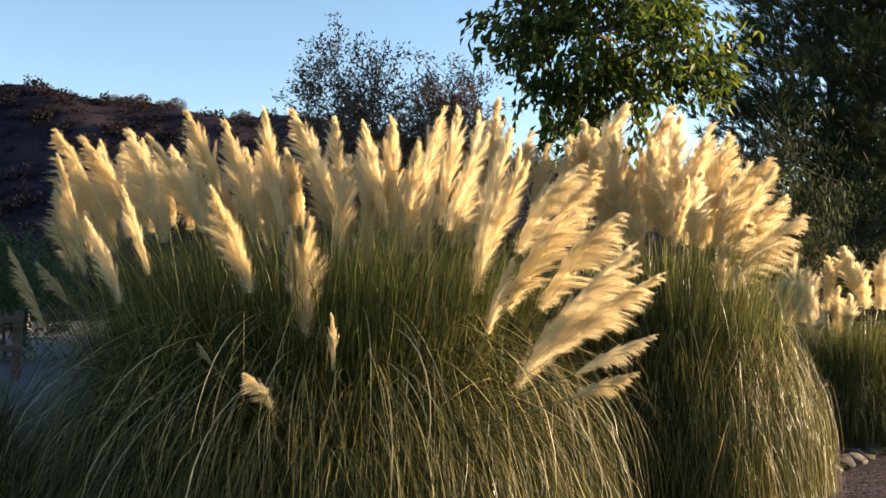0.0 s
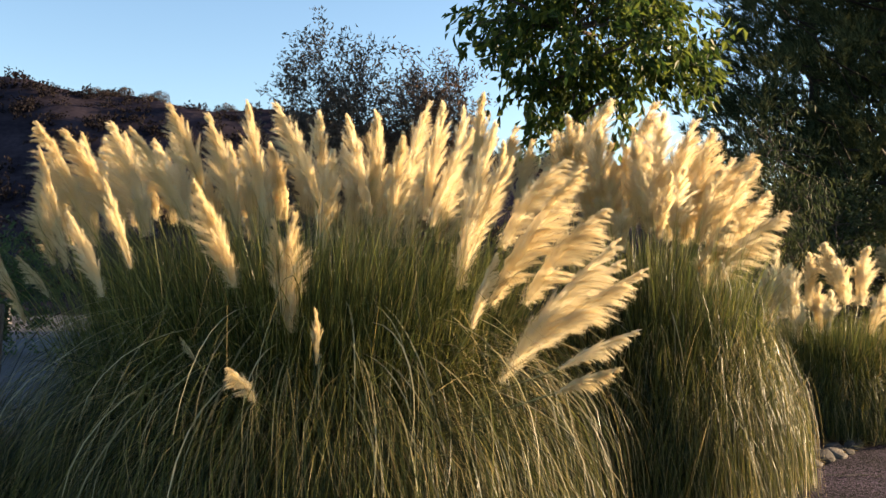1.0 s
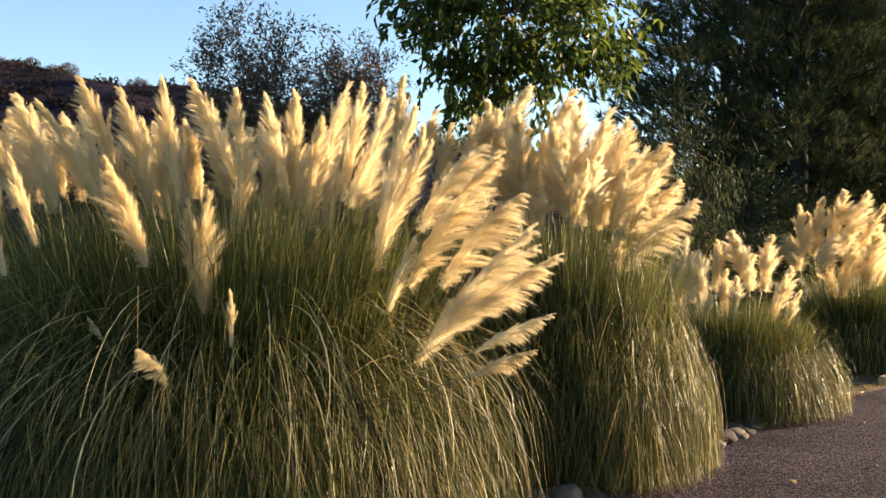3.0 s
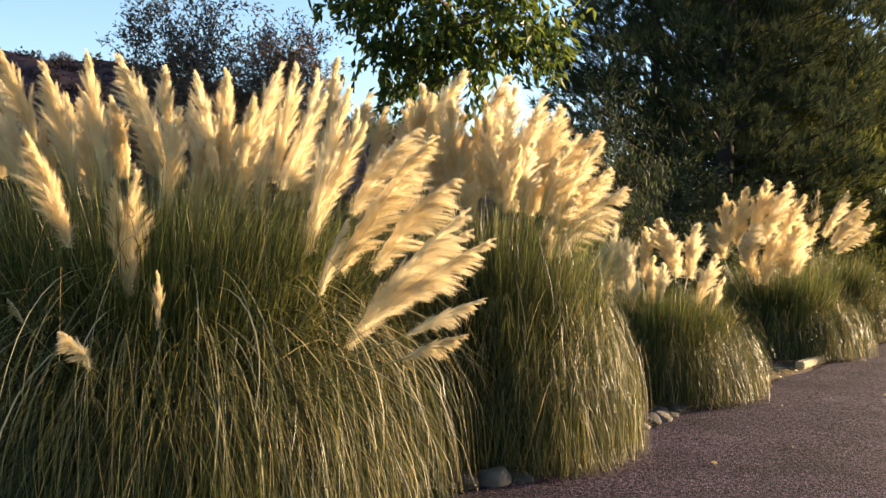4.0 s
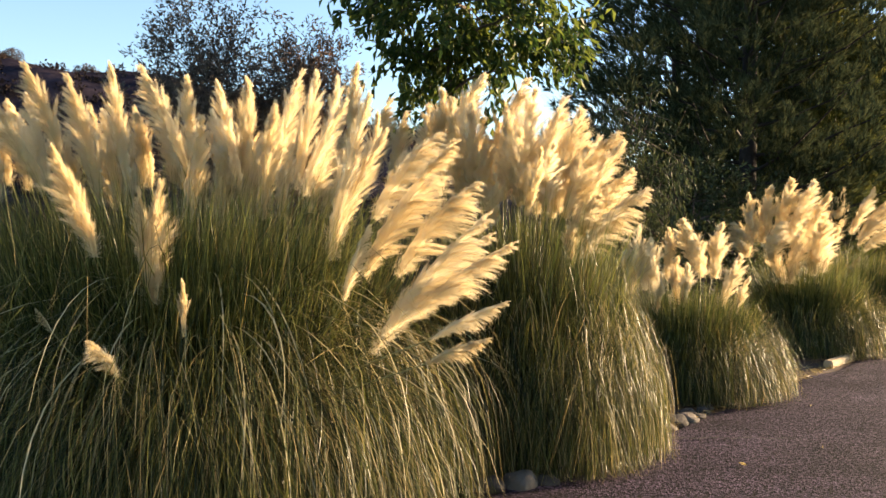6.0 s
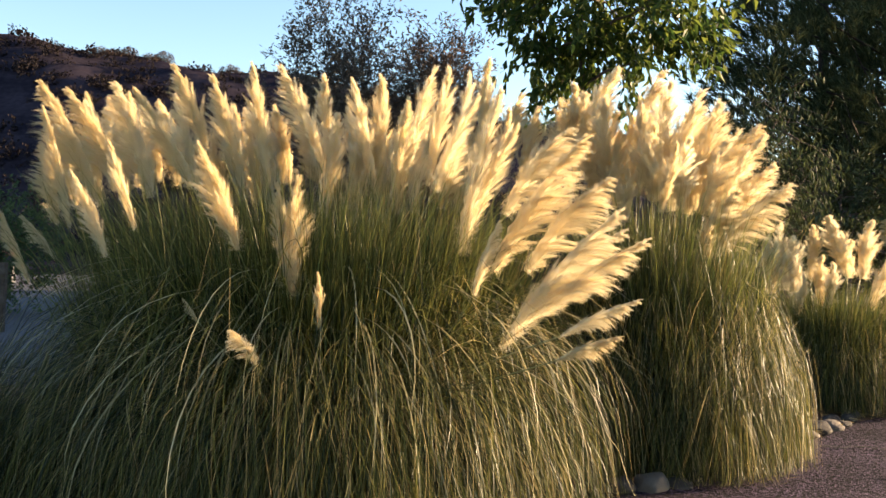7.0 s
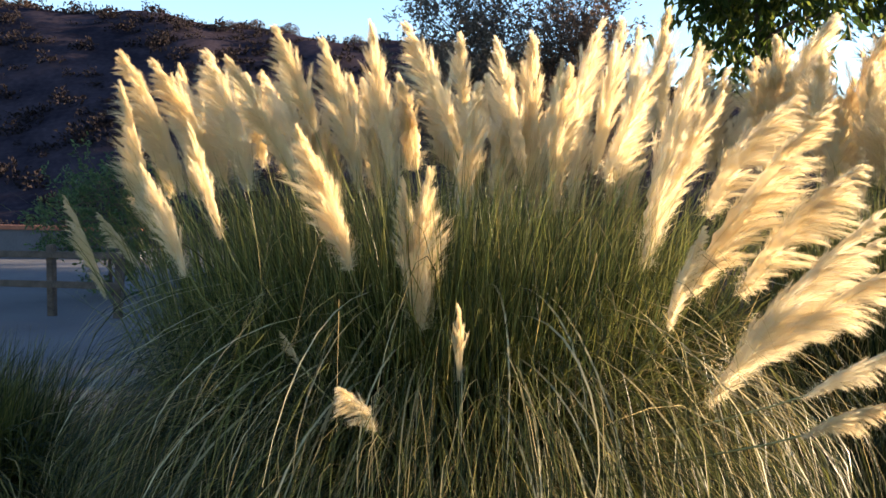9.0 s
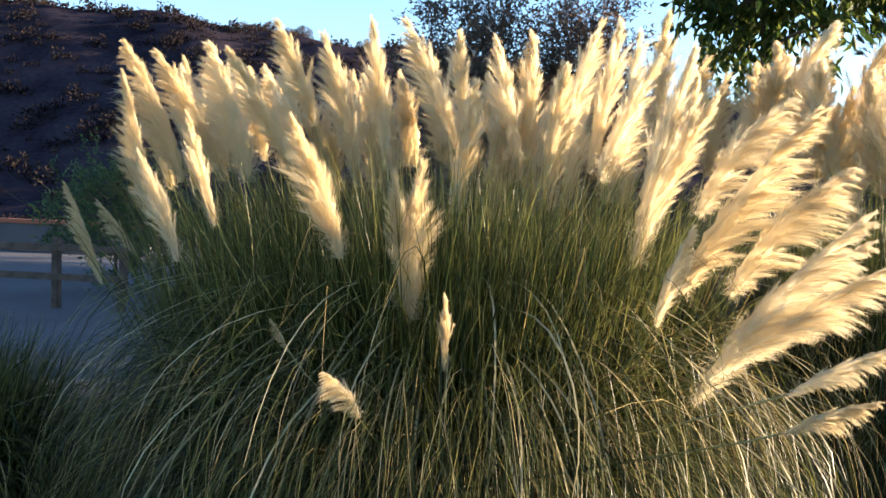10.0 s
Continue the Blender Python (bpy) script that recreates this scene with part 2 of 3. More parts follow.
def broad_tree(name, x, y, trunk_h, centre, radii, clusters, leaves, leaf, width, mat, seed, label, category, droop=0.7, twig=0.45, trunk_r=0.09, spiky=0.0, stems=1):
    """Tapered trunk, limbs and twigs, with leaves set along the twigs; outline uneven, with gaps."""
    r = np.random.default_rng(seed)
    top = tagged(empty_at(name, x, y), label, category)
    c = np.asarray(centre, float) - (x, y, 0)
    ends = []
    lobes = unit(r.normal(size=(9, 3)))
    while len(ends) < clusters:
        d = unit(r.normal(size=(1, 3)))[0]
        reach = 0.66 + 0.42 * np.max(lobes @ d) ** 4 + spiky * r.random() ** 4 * max(d[2], 0)
        q = d * (r.uniform(0.08, 1) ** 0.5) * reach
        ends.append(c + q * radii)
    ends = np.array(ends)
    wood = []
    roots = []
    for k in range(stems):
        off = np.array([r.normal() * 0.25, r.normal() * 0.15, 0]) * (stems > 1)
        tp = np.array([c[0] * 0.6 + off[0] * 3, c[1] * 0.6, trunk_h])
        wood.append(tube(limb_path(off, tp, r), np.linspace(trunk_r, trunk_r * 0.55, 7), 9))
        roots.append(tp)
        tip = c + off * 3 + np.array([0, 0, radii[2] * 0.7])
        lead = limb_path(tp, tip, r)
        wood.append(tube(lead, np.linspace(trunk_r * 0.55, 0.012, 7), 7))
        roots.extend(lead[1:6])
    roots = np.array(roots)
    limbs = []
    for q in ends[:: max(1, clusters // 26)]:
        low = roots[roots[:, 2] < q[2] + 0.2]
        base = low[np.argmin(((low - q) ** 2).sum(1))] if len(low) else roots[0]
        lp = limb_path(base, q, r)
        wood.append(tube(lp, np.linspace(trunk_r * 0.33, 0.007, 7), 5))
        limbs.extend(lp[2:])
    limbs = np.array(limbs)
    VV, TT = [], []
    n0 = 0
    for q in ends:
        base = limbs[np.argmin(((limbs - q) ** 2).sum(1))]
        out = unit((q - c) / radii)
        axis = unit(out * 0.6 + np.array([0, 0, 0.5 - droop]) + r.normal(size=3) * 0.35)
        tp = q + axis * twig
        if np.linalg.norm(q - base) < 0.8:
            wood.append(tube(np.array([base, (base + q) / 2 + r.normal(size=3) * 0.03, q, tp]), np.array([0.008, 0.006, 0.005, 0.003]), 3))
        u = r.random(leaves)
        P = q + axis * twig * (u[:, None] * 1.3 - 0.3) + r.normal(size=(leaves, 3)) * twig * 0.16
        D = unit(axis * 0.5 + unit(r.normal(size=(leaves, 3))) * 0.9 + np.array([0, 0, -droop]))
        v, t = leaf_quads(P, D, leaf, width, r)
        VV.append(v)
        TT.append(t + n0)
        n0 += len(v)
    v, q = joined(wood)
    child("trunk", mesh_of("trunk", v, q, M_BARK, True), top, "dark bare trunk with limbs")
    child("crown", mesh_of("crown", np.concatenate(VV), np.concatenate(TT), mat), top, kind="stuff")
    return top


def pine_tree(name, x, y, height, low, spread, branches, tufts, mat, seed, label):
    """Straight trunk, whorls of rising limbs, brushes of long needles at their ends."""
    r = np.random.default_rng(seed)
    top = tagged(empty_at(name, x, y), label, "pine tree")
    wood = [tube(np.array([[0, 0, 0], [0.05, 0, height * 0.5], [0, 0.05, height]]), [0.22, 0.15, 0.02], 10)]
    PP, DD = [], []
    for k in range(branches):
        f = (k + r.random()) / branches
        z = low + (height - low) * f
        a = k * 2.4 + r.normal() * 0.3
        reach = spread * (1 - 0.72 * f ** 1.6) * r.uniform(0.7, 1.08)
        d = np.array([math.cos(a), math.sin(a), 0])
        t = np.linspace(0, 1, 8)[:, None]
        path = np.array([0, 0, z]) + d * reach * t + np.array([0, 0, 1]) * (reach * (0.05 * t + 0.32 * t * t)) + r.normal(size=(8, 3)) * 0.04 * t
        wood.append(tube(path, np.linspace(0.035 * (1 - f) + 0.015, 0.005, 8), 5))
        n = int(tufts * (0.45 + 0.55 * reach / spread))
        m = max(5, n // 12)
        u = 1 - r.random(m) ** 1.4 * 0.85
        base = np.stack([np.interp(u, t[:, 0], path[:, i]) for i in range(3)], -1)
        base = base + r.normal(size=(m, 3)) * np.array([0.36, 0.36, 0.26]) * (0.35 + 0.65 * u[:, None]) * (reach / 2.4)
        base = base[r.integers(0, m, n)]
        off = r.normal(size=(n, 3)) * np.array([0.15, 0.15, 0.11])
        PP.append(base + off)
        DD.append(unit(d * 0.55 + np.array([0, 0, 0.75]) + unit(off + 1e-6) * 0.5))
    P, D = np.concatenate(PP), np.concatenate(DD)
    k = 19
    P2, D2 = np.repeat(P, k, 0), np.repeat(D, k, 0)
    n = len(P2)
    P2 = P2 + D2 * r.uniform(0, 0.22, n)[:, None]
    dirs = unit(D2 + unit(r.normal(size=(n, 3))) * 0.62)
    L = r.uniform(0.13, 0.26, n)[:, None]
    s = unit(np.cross(dirs, r.normal(size=(n, 3)))) * 0.0115
    Vn = np.stack([P2 - s, P2 + s, P2 + dirs * L], 1).reshape(-1, 3)
    v, q = joined(wood)
    child("trunk", mesh_of("trunk", v, q, M_PINE_BARK, True), top, "dark rough pine trunk with limbs")
    child("needles", mesh_of("needles", Vn, np.arange(3 * n).reshape(-1, 3), mat), top, kind="stuff")
    return top


# pampas plumes: a few feathery heads, shared by all stalks
def plume_mesh(seed, bend, side_droop, loose):
    """A panicle: a thin core and many curved side branches, each a lock of fine hair, swept to the lee side and pointed at the tip."""
    r = np.random.default_rng(seed)
    knots, shape = [0, 0.05, 0.16, 0.34, 0.55, 0.75, 0.9, 1.0], [0.10, 0.45, 0.90, 1.0, 0.74, 0.36, 0.12, 0.02]
    half = PLUME_WIDTH / 2

    def axis(s):
        return np.stack([bend * s ** 2, 0.014 * np.sin(s * 5 + seed), s], -1)

    nr, ns = 24, 10
    S, A = np.meshgrid(np.linspace(0.05, 0.93, nr), np.linspace(0, 2 * np.pi, ns, endpoint=False), indexing="ij")
    rad = half * 0.30 * np.interp(S, knots, shape) * (1 + 0.22 * np.sin(S * 60 + A * 3 + seed) + 0.16 * r.normal(size=S.shape))
    core = (axis(S) + np.stack([np.cos(A), np.sin(A), 0 * A], -1) * rad[..., None]).reshape(-1, 3)
    i, j = np.meshgrid(np.arange(nr - 1), np.arange(ns), indexing="ij")
    jn = (j + 1) % ns
    q = np.stack([i * ns + j, i * ns + jn, (i + 1) * ns + jn, (i + 1) * ns + j], -1).reshape(-1, 4)
    Tc = np.concatenate([q[:, [0, 1, 2]], q[:, [0, 2, 3]]])
    # side branches
    nb, nh = 88, 105
    s = np.sort(r.random(nb) ** 1.1) * 0.93
    a = r.random(nb) * 2 * np.pi
    lee = r.random(nb) < 0.25 + 0.35 * side_droop
    a = np.where(lee, r.normal(size=nb) * 0.7, a)
    fall = (0.35 + 0.65 * np.maximum(0, np.cos(a))) * side_droop
    w = np.interp(s, knots, shape)
    L = (0.04 + 0.20 * w) * r.uniform(0.65, 1.25, nb) * (1 + 0.3 * fall * loose)
    L = np.minimum(L, np.maximum(1.03 - s, 0.03))
    out = (0.24 + 0.2 * loose * r.random(nb)) * (0.3 + 0.7 * w)
    d = unit(np.stack([np.cos(a) * out + 2 * bend * s, np.sin(a) * out, 0 * a + 1], -1) + r.normal(size=(nb, 3)) * 0.05)
    droop = np.stack([0.75 * fall, 0 * fall, -0.55 * fall], -1)
    u = r.random((nb, nh)) ** 0.8
    P = axis(s)[:, None] + d[:, None] * (L[:, None] * u)[..., None] + droop[:, None] * (L[:, None] * u * u * 0.5)[..., None]
    P = P + r.normal(size=(nb, nh, 3)) * (0.0095 * (1.15 - u))[..., None]
    D = unit(d[:, None] + droop[:, None] * (0.9 * u)[..., None] + r.normal(size=(nb, nh, 3)) * (0.13 + 0.07 * loose))
    H = (L[:, None] * r.uniform(0.22, 0.5, (nb, nh)) * (1.1 - 0.45 * u) + 0.012)[..., None]
    side_ = unit(np.cross(D, r.normal(size=(nb, nh, 3)))) * r.uniform(0.0009, 0.0021, (nb, nh))[..., None]
    Vh = np.stack([P - side_, P + side_, P + D * H + droop[:, None] * H * 0.25], 2).reshape(-1, 3)
    # loose down round the foot
    nd = 420
    sb, ab = r.uniform(0.0, 0.2, nd), r.random(nd) * 2 * np.pi
    Pb = axis(sb) + np.stack([np.cos(ab), np.sin(ab), 0 * ab], -1) * (half * r.uniform(0.05, 0.7, nd) * np.interp(sb, knots, shape))[:, None]
    Db = unit(np.stack([np.cos(ab) * 0.5 + 0.4 * side_droop * r.random(nd), np.sin(ab) * 0.5, r.uniform(-0.5, 0.9, nd)], -1) + r.normal(size=(nd, 3)) * 0.2)
    sb_ = unit(np.cross(Db, r.normal(size=(nd, 3)))) * 0.0012
    Vb = np.stack([Pb - sb_, Pb + sb_, Pb + Db * r.uniform(0.03, 0.08, nd)[:, None]], 1).reshape(-1, 3)
    Vh = np.concatenate([Vh, Vb])
    T = np.concatenate([Tc, np.arange(len(Vh)).reshape(-1, 3) + len(core)])
    smooth = np.arange(len(T)) < len(Tc)
    return mesh_of("plume", np.concatenate([core, Vh]), T, M_PLUME, smooth)


PLUME_WIDTH = 0.25
BENDS = (0.05, 0.1, 0.18, 0.26, 0.08, 0.06, 0.2, 0.12)
PLUMES = [plume_mesh(11 + i, b, droop, loose) for i, (b, droop, loose) in enumerate(zip(BENDS, (0.1, 0.3, 0.8, 1.1, 0.4, 0.2, 0.9, 0.5), (0.4, 0.6, 0.8, 1.0, 1.0, 0.7, 0.9, 0.8)))]
prng = random.Random(3)


def plume(plant, base, tip, width):
    """A flower stalk out of the plant's crown and the plume on it, from base to tip."""
    b, t = Vector(base), Vector(tip)
    axis = t - b
    lean = Vector((axis.x, axis.y, 0))
    slope = lean.length / max(axis.length, 0.01)
    root = Vector(plant.location) + Vector(((b.x - plant.location.x) * 0.35, (b.y - plant.location.y) * 0.35, 0.05))
    k = np.linspace(0, 1, 9)[:, None]
    up = np.array(root) + (0, 0, (b.z - root.z) * 0.55)
    pre = np.array(b) - np.array(axis.normalized()) * (b - root).length * 0.3
    pts = (1 - k) ** 3 * np.array(root) + 3 * k * (1 - k) ** 2 * up + 3 * k * k * (1 - k) * pre + k ** 3 * np.array(b + axis * 0.25)
    v, q = tube(pts - np.array(plant.location), np.linspace(0.006, 0.0035, 9), 4)
    stalk = child("flower_stalk", mesh_of("flower_stalk", v, q, M_STALK, True), plant)
    if plant == grass_c:
        me = PLUMES[prng.choice((0, 0, 5))]
    elif slope > 0.55:
        me = PLUMES[prng.choice((2, 3, 3, 6))]
    elif slope > 0.3:
        me = PLUMES[prng.choice((1, 2, 4, 7))]
    else:
        me = PLUMES[prng.choice((0, 1, 4, 5, 7))]
    bend = BENDS[PLUMES.index(me)]
    z = axis.normalized()
    side_dir = lean.normalized() if lean.length > 0.03 else Vector((prng.uniform(-1, 1), prng.uniform(-1, 1), 0)).normalized()
    x = (side_dir - z * side_dir.dot(z)).normalized()
    y = z.cross(x)
    rot = Matrix((x, y, z)).transposed()
    rot = rot @ Matrix.Rotation(-math.atan(bend), 3, "Y")
    w = width / PLUME_WIDTH * (1.06 - 0.36 * slope) * (1.14 if plant == grass_b else 1.38 if plant == grass_c else 1.2 if plant == grass_d else 1.0)
    ob = child("plume", me, stalk)
    ob.matrix_basis = Matrix.LocRotScale(b - Vector(plant.location), rot.to_quaternion(), (w, w, axis.length * 1.0))


def blades(R, H, n, seed, width=0.0075, upright=0.36, lean=(0.0, 0.0), core=0.3, dome=0.0):
    """Arching leaf blades of one tuft: they rise from the crown, bow outward and hang to the ground."""
    r = np.random.default_rng(seed)
    K = 11
    a = r.random(n) * 2 * np.pi
    stiff = r.random(n) < upright
    rr = np.where(stiff, 0.5, core) * R * np.sqrt(r.random(n))
    root = np.stack([np.cos(a) * rr, np.sin(a) * rr, 0 * a], -1)
    a2 = a + r.normal(size=n) * 0.5
    f = r.random(n)
    th0 = np.radians(3 + 42 * f ** 1.3 + r.normal(size=n) * 4)
    th0 = np.where(stiff, np.radians(r.uniform(0, 14, n)), th0)
    th1 = np.radians(np.where(stiff, r.uniform(5, 45, n), r.uniform(120, 180, n)))
    L = H * np.where(stiff, r.uniform(0.7, 1.16, n), r.uniform(1.1, 2.3, n))
    skirt = (r.random(n) < 0.5) & ~stiff
    th0 = np.where(skirt, np.radians(r.uniform(14, 46, n)), th0)
    th1 = np.where(skirt, np.radians(r.uniform(150, 179, n)), th1)
    L = np.where(skirt, H * r.uniform(1.15, 2.1, n), L)
    s = np.linspace(0, 1, K)
    p = np.where(skirt, r.uniform(0.8, 1.4, n), np.where(stiff, 2.0, r.uniform(0.85, 1.6, n)))
    th = th0[:, None] + (th1 - th0)[:, None] * s[None] ** p[:, None]
    ds = (L / (K - 1))[:, None]
    out = np.cumsum(np.sin(th) * ds, 1) - np.sin(th[:, :1]) * ds
    z = np.cumsum(np.cos(th) * ds, 1) - np.cos(th[:, :1]) * ds
    limit = R * (1.05 - 0.32 * r.random(n) ** 1.5)[:, None] - rr[:, None]
    limit = limit * (1 + 0.04 * np.sin(5 * a2 + seed) + 0.03 * np.sin(11 * a2 + 2 * seed))[:, None]
    out = np.maximum(out, 0)
    reach = np.minimum(out.max(1, keepdims=True), limit) + rr[:, None]
    out = out / (1 + (out / limit) ** 4) ** 0.25
    z = z * (1 - 0.2 * (reach / R).clip(0, 1) ** 2)
    out = out * (1 - dome * ((z / H - 0.2) / 0.8).clip(0, 1) ** 2)
    z = np.maximum(z, 0.015 + 0.02 * r.random(n)[:, None])
    sway = r.normal(size=n).clip(-1.7, 1.7)[:, None] * 0.075 * s[None] ** 2 * L[:, None]
    ca, sa = np.cos(a2)[:, None], np.sin(a2)[:, None]
    X = root[:, :1] + ca * out - sa * sway + lean[0] * s[None] ** 2
    Y = root[:, 1:2] + sa * out + ca * sway + lean[1] * s[None] ** 2
    P = np.stack([X, Y, z], -1)
    tw = r.normal(size=n) * 0.7
    sx = np.stack([-np.sin(a2 + tw), np.cos(a2 + tw), 0.25 * r.normal(size=n)], -1)[:, None]
    w = (width * r.uniform(0.6, 1.25, n))[:, None, None] * (1 - 0.9 * s ** 2.5)[None, :, None] * 0.5
    V = np.stack([P - sx * w, P + sx * w], 2).reshape(n, 2 * K, 3)
    k = np.arange(K - 1)
    quad = np.stack([2 * k, 2 * k + 1, 2 * k + 3, 2 * k + 2], -1)
    Q = (np.arange(n)[:, None, None] * 2 * K + quad[None]).reshape(-1, 4)
    return V.reshape(-1, 3), Q


def culms(R, H, n, seed, stretch=1.0, shift=0.0):
    """Stiff blades that stand among the flower stalks, with a bend near the top."""
    r = np.random.default_rng(seed)
    K = 6
    a, rr = r.random(n) * 2 * np.pi, 0.5 * R * np.sqrt(r.random(n))
    s = np.linspace(0, 1, K)
    L = H * r.uniform(0.6, 1.08, n) * (1 - 0.18 * (rr / R) ** 2)
    tilt = 0.24 * rr / R + r.normal(size=n) * 0.07
    a2 = a + r.normal(size=n) * 0.5
    out = rr[:, None] + L[:, None] * (tilt[:, None] * s + (0.25 * r.random(n) ** 3)[:, None] * s ** 4)
    z = L[:, None] * (s - 0.12 * r.random(n)[:, None] * s ** 4)
    cross = L[:, None] * r.normal(size=n)[:, None] * 0.06 * s ** 2
    P = np.stack([np.cos(a2)[:, None] * out - np.sin(a2)[:, None] * cross, np.sin(a2)[:, None] * out + np.cos(a2)[:, None] * cross, z], -1)
    P[..., 0] = P[..., 0] * stretch + shift
    tw = r.random(n) * 6.28
    sx = np.stack([np.cos(tw), np.sin(tw), 0 * tw], -1)[:, None]
    w = (r.uniform(0.002, 0.0042, n))[:, None, None] * (1 - 0.85 * s ** 3)[None, :, None]
    V = np.stack([P - sx * w, P + sx * w], 2).reshape(-1, 3)
    k = np.arange(K - 1)
    quad = np.stack([2 * k, 2 * k + 1, 2 * k + 3, 2 * k + 2], -1)
    return V, (np.arange(n)[:, None, None] * 2 * K + quad[None]).reshape(-1, 4)


def pampas(x, y, R, H, n, seed, label, lean=(0.0, 0.0), width=0.0075, dome=0.0, upright=0.0):
    plant = tagged(empty_at("pampas_grass", x, y), label, "pampas grass", "pampas grasses along the road")
    v, q = blades(R, H, n, seed, width, lean=lean, dome=dome)
    child("leaf_blades", mesh_of("leaf_blades", v, q, M_BLADE, True), plant, "arching narrow green leaf blades", "stuff")
    v, q = blades(R * 1.04, H * 1.02, n // 9, seed + 50, width * 0.65, 0.0, lean, dome=dome)
    child("dry_blades", mesh_of("dry_blades", v, q, M_STRAW, True), plant, "dry straw-coloured hanging blades", "stuff")
    if upright:
        v, q = culms(R, upright, n // 6 if R < 2 else n // 3, seed + 90, *((1.25, -0.12) if R > 2 else ()))
        child("upright_blades", mesh_of("upright_blades", v, q, M_CULM, True), plant, "stiff upright green blades among the stalks", "stuff")
    return plant


grass_a = pampas(-0.72, 6.35, 2.15, 1.83, 27000, 1, "huge pampas grass mound with many cream plumes", width=0.0062, dome=0.35, upright=2.0)
grass_b = pampas(1.72, 6.85, 1.05, 1.8, 16000, 2, "tall rounded pampas grass with dense cream plumes", width=0.0056, dome=0.62, upright=2.0)
grass_c = pampas(4.15, 9.25, 1.1, 1.12, 11000, 3, "low pampas grass with short golden plumes", width=0.0058, dome=0.4, upright=1.2)
grass_d = pampas(7.6, 12.7, 1.3, 1.3, 8500, 4, "pampas grass with greyish shaded plumes", width=0.0072, dome=0.35, upright=1.5)
grass_e = pampas(10.0, 15.0, 1.15, 1.5, 7000, 5, "far pampas grass with wind-swept plumes", width=0.0085, dome=0.3, upright=1.7)
grass_f = pampas(-3.5, 5.7, 1.3, 0.95, 7500, 6, "small shaded grass tuft without plumes")
plume(grass_a, (-2.27, 6.20, 1.80), (-2.75, 6.35, 2.62), 0.270)
plume(grass_a, (-2.32, 5.90, 1.59), (-2.64, 6.09, 2.40), 0.165)
plume(grass_a, (-1.81, 5.11, 1.43), (-2.03, 5.14, 1.92), 0.143)
plume(grass_a, (-2.15, 6.40, 1.89), (-2.55, 6.44, 2.58), 0.279)
plume(grass_a, (-1.69, 5.21, 1.59), (-1.89, 5.31, 2.11), 0.136)
plume(grass_a, (-1.94, 6.30, 1.81), (-2.14, 6.33, 2.61), 0.333)
plume(grass_a, (-1.57, 6.00, 1.87), (-1.94, 5.97, 2.52), 0.261)
plume(grass_a, (-1.53, 6.20, 2.13), (-1.74, 6.21, 2.72), 0.212)
plume(grass_a, (-1.04, 4.93, 1.49), (-1.24, 4.86, 2.07), 0.208)
plume(grass_a, (-1.32, 6.40, 1.81), (-1.54, 6.40, 2.68), 0.231)
plume(grass_a, (-1.10, 6.20, 1.88), (-1.28, 6.40, 2.77), 0.224)
plume(grass_a, (-1.24, 6.60, 1.78), (-1.41, 6.79, 2.52), 0.214)
plume(grass_a, (-0.72, 6.00, 2.02), (-1.00, 6.08, 2.71), 0.246)
plume(grass_a, (-0.78, 5.10, 1.23), (-0.77, 5.14, 1.91), 0.254)
plume(grass_a, (-0.82, 5.15, 1.32), (-0.87, 5.14, 1.87), 0.122)
plume(grass_a, (-0.72, 6.40, 2.17), (-0.76, 6.31, 2.70), 0.207)
plume(grass_a, (-0.68, 6.00, 1.69), (-0.65, 5.97, 2.39), 0.269)
plume(grass_a, (-0.39, 6.20, 1.88), (-0.56, 6.33, 2.67), 0.239)
plume(grass_a, (-0.33, 6.30, 1.69), (-0.37, 6.46, 2.72), 0.314)
plume(grass_a, (-0.23, 6.00, 1.72), (-0.18, 6.00, 2.47), 0.231)
plume(grass_a, (-0.15, 6.20, 2.08), (0.00, 6.33, 2.77), 0.216)
plume(grass_a, (-0.03, 6.10, 1.92), (0.12, 6.23, 2.76), 0.220)
plume(grass_a, (0.02, 5.90, 1.87), (0.29, 6.00, 2.53), 0.242)
plume(grass_a, (0.38, 6.90, 2.22), (0.43, 6.99, 2.98), 0.266)
plume(grass_a, (0.19, 5.60, 1.47), (0.44, 5.72, 2.52), 0.251)
plume(grass_a, (0.23, 5.70, 1.61), (0.54, 5.70, 2.30), 0.213)
plume(grass_a, (0.47, 5.60, 1.72), (0.84, 5.71, 2.30), 0.251)
plume(grass_a, (0.38, 5.40, 1.38), (0.94, 5.37, 2.21), 0.275)
plume(grass_a, (0.58, 5.35, 1.38), (1.06, 5.39, 1.96), 0.240)
plume(grass_a, (0.41, 5.10, 0.96), (1.15, 5.23, 1.74), 0.260)
plume(grass_a, (0.57, 5.25, 1.20), (1.17, 5.35, 1.64), 0.229)
plume(grass_a, (0.61, 5.15, 1.14), (1.27, 5.12, 1.57), 0.199)
plume(grass_a, (0.70, 4.80, 1.07), (1.19, 4.98, 1.23), 0.125)
plume(grass_a, (0.66, 4.65, 0.96), (1.03, 4.74, 1.07), 0.116)
plume(grass_a, (0.26, 5.20, 1.25), (0.41, 5.27, 1.69), 0.116)
plume(grass_a, (-0.87, 4.60, 0.92), (-0.96, 4.48, 1.12), 0.103)
plume(grass_a, (-1.25, 4.95, 1.09), (-1.36, 5.01, 1.22), 0.055)
plume(grass_a, (-0.57, 4.75, 1.09), (-0.58, 4.71, 1.40), 0.083)
plume(grass_a, (-2.58, 5.90, 1.23), (-2.91, 5.99, 1.76), 0.110)
plume(grass_a, (-2.50, 6.10, 1.38), (-2.76, 6.13, 1.67), 0.099)
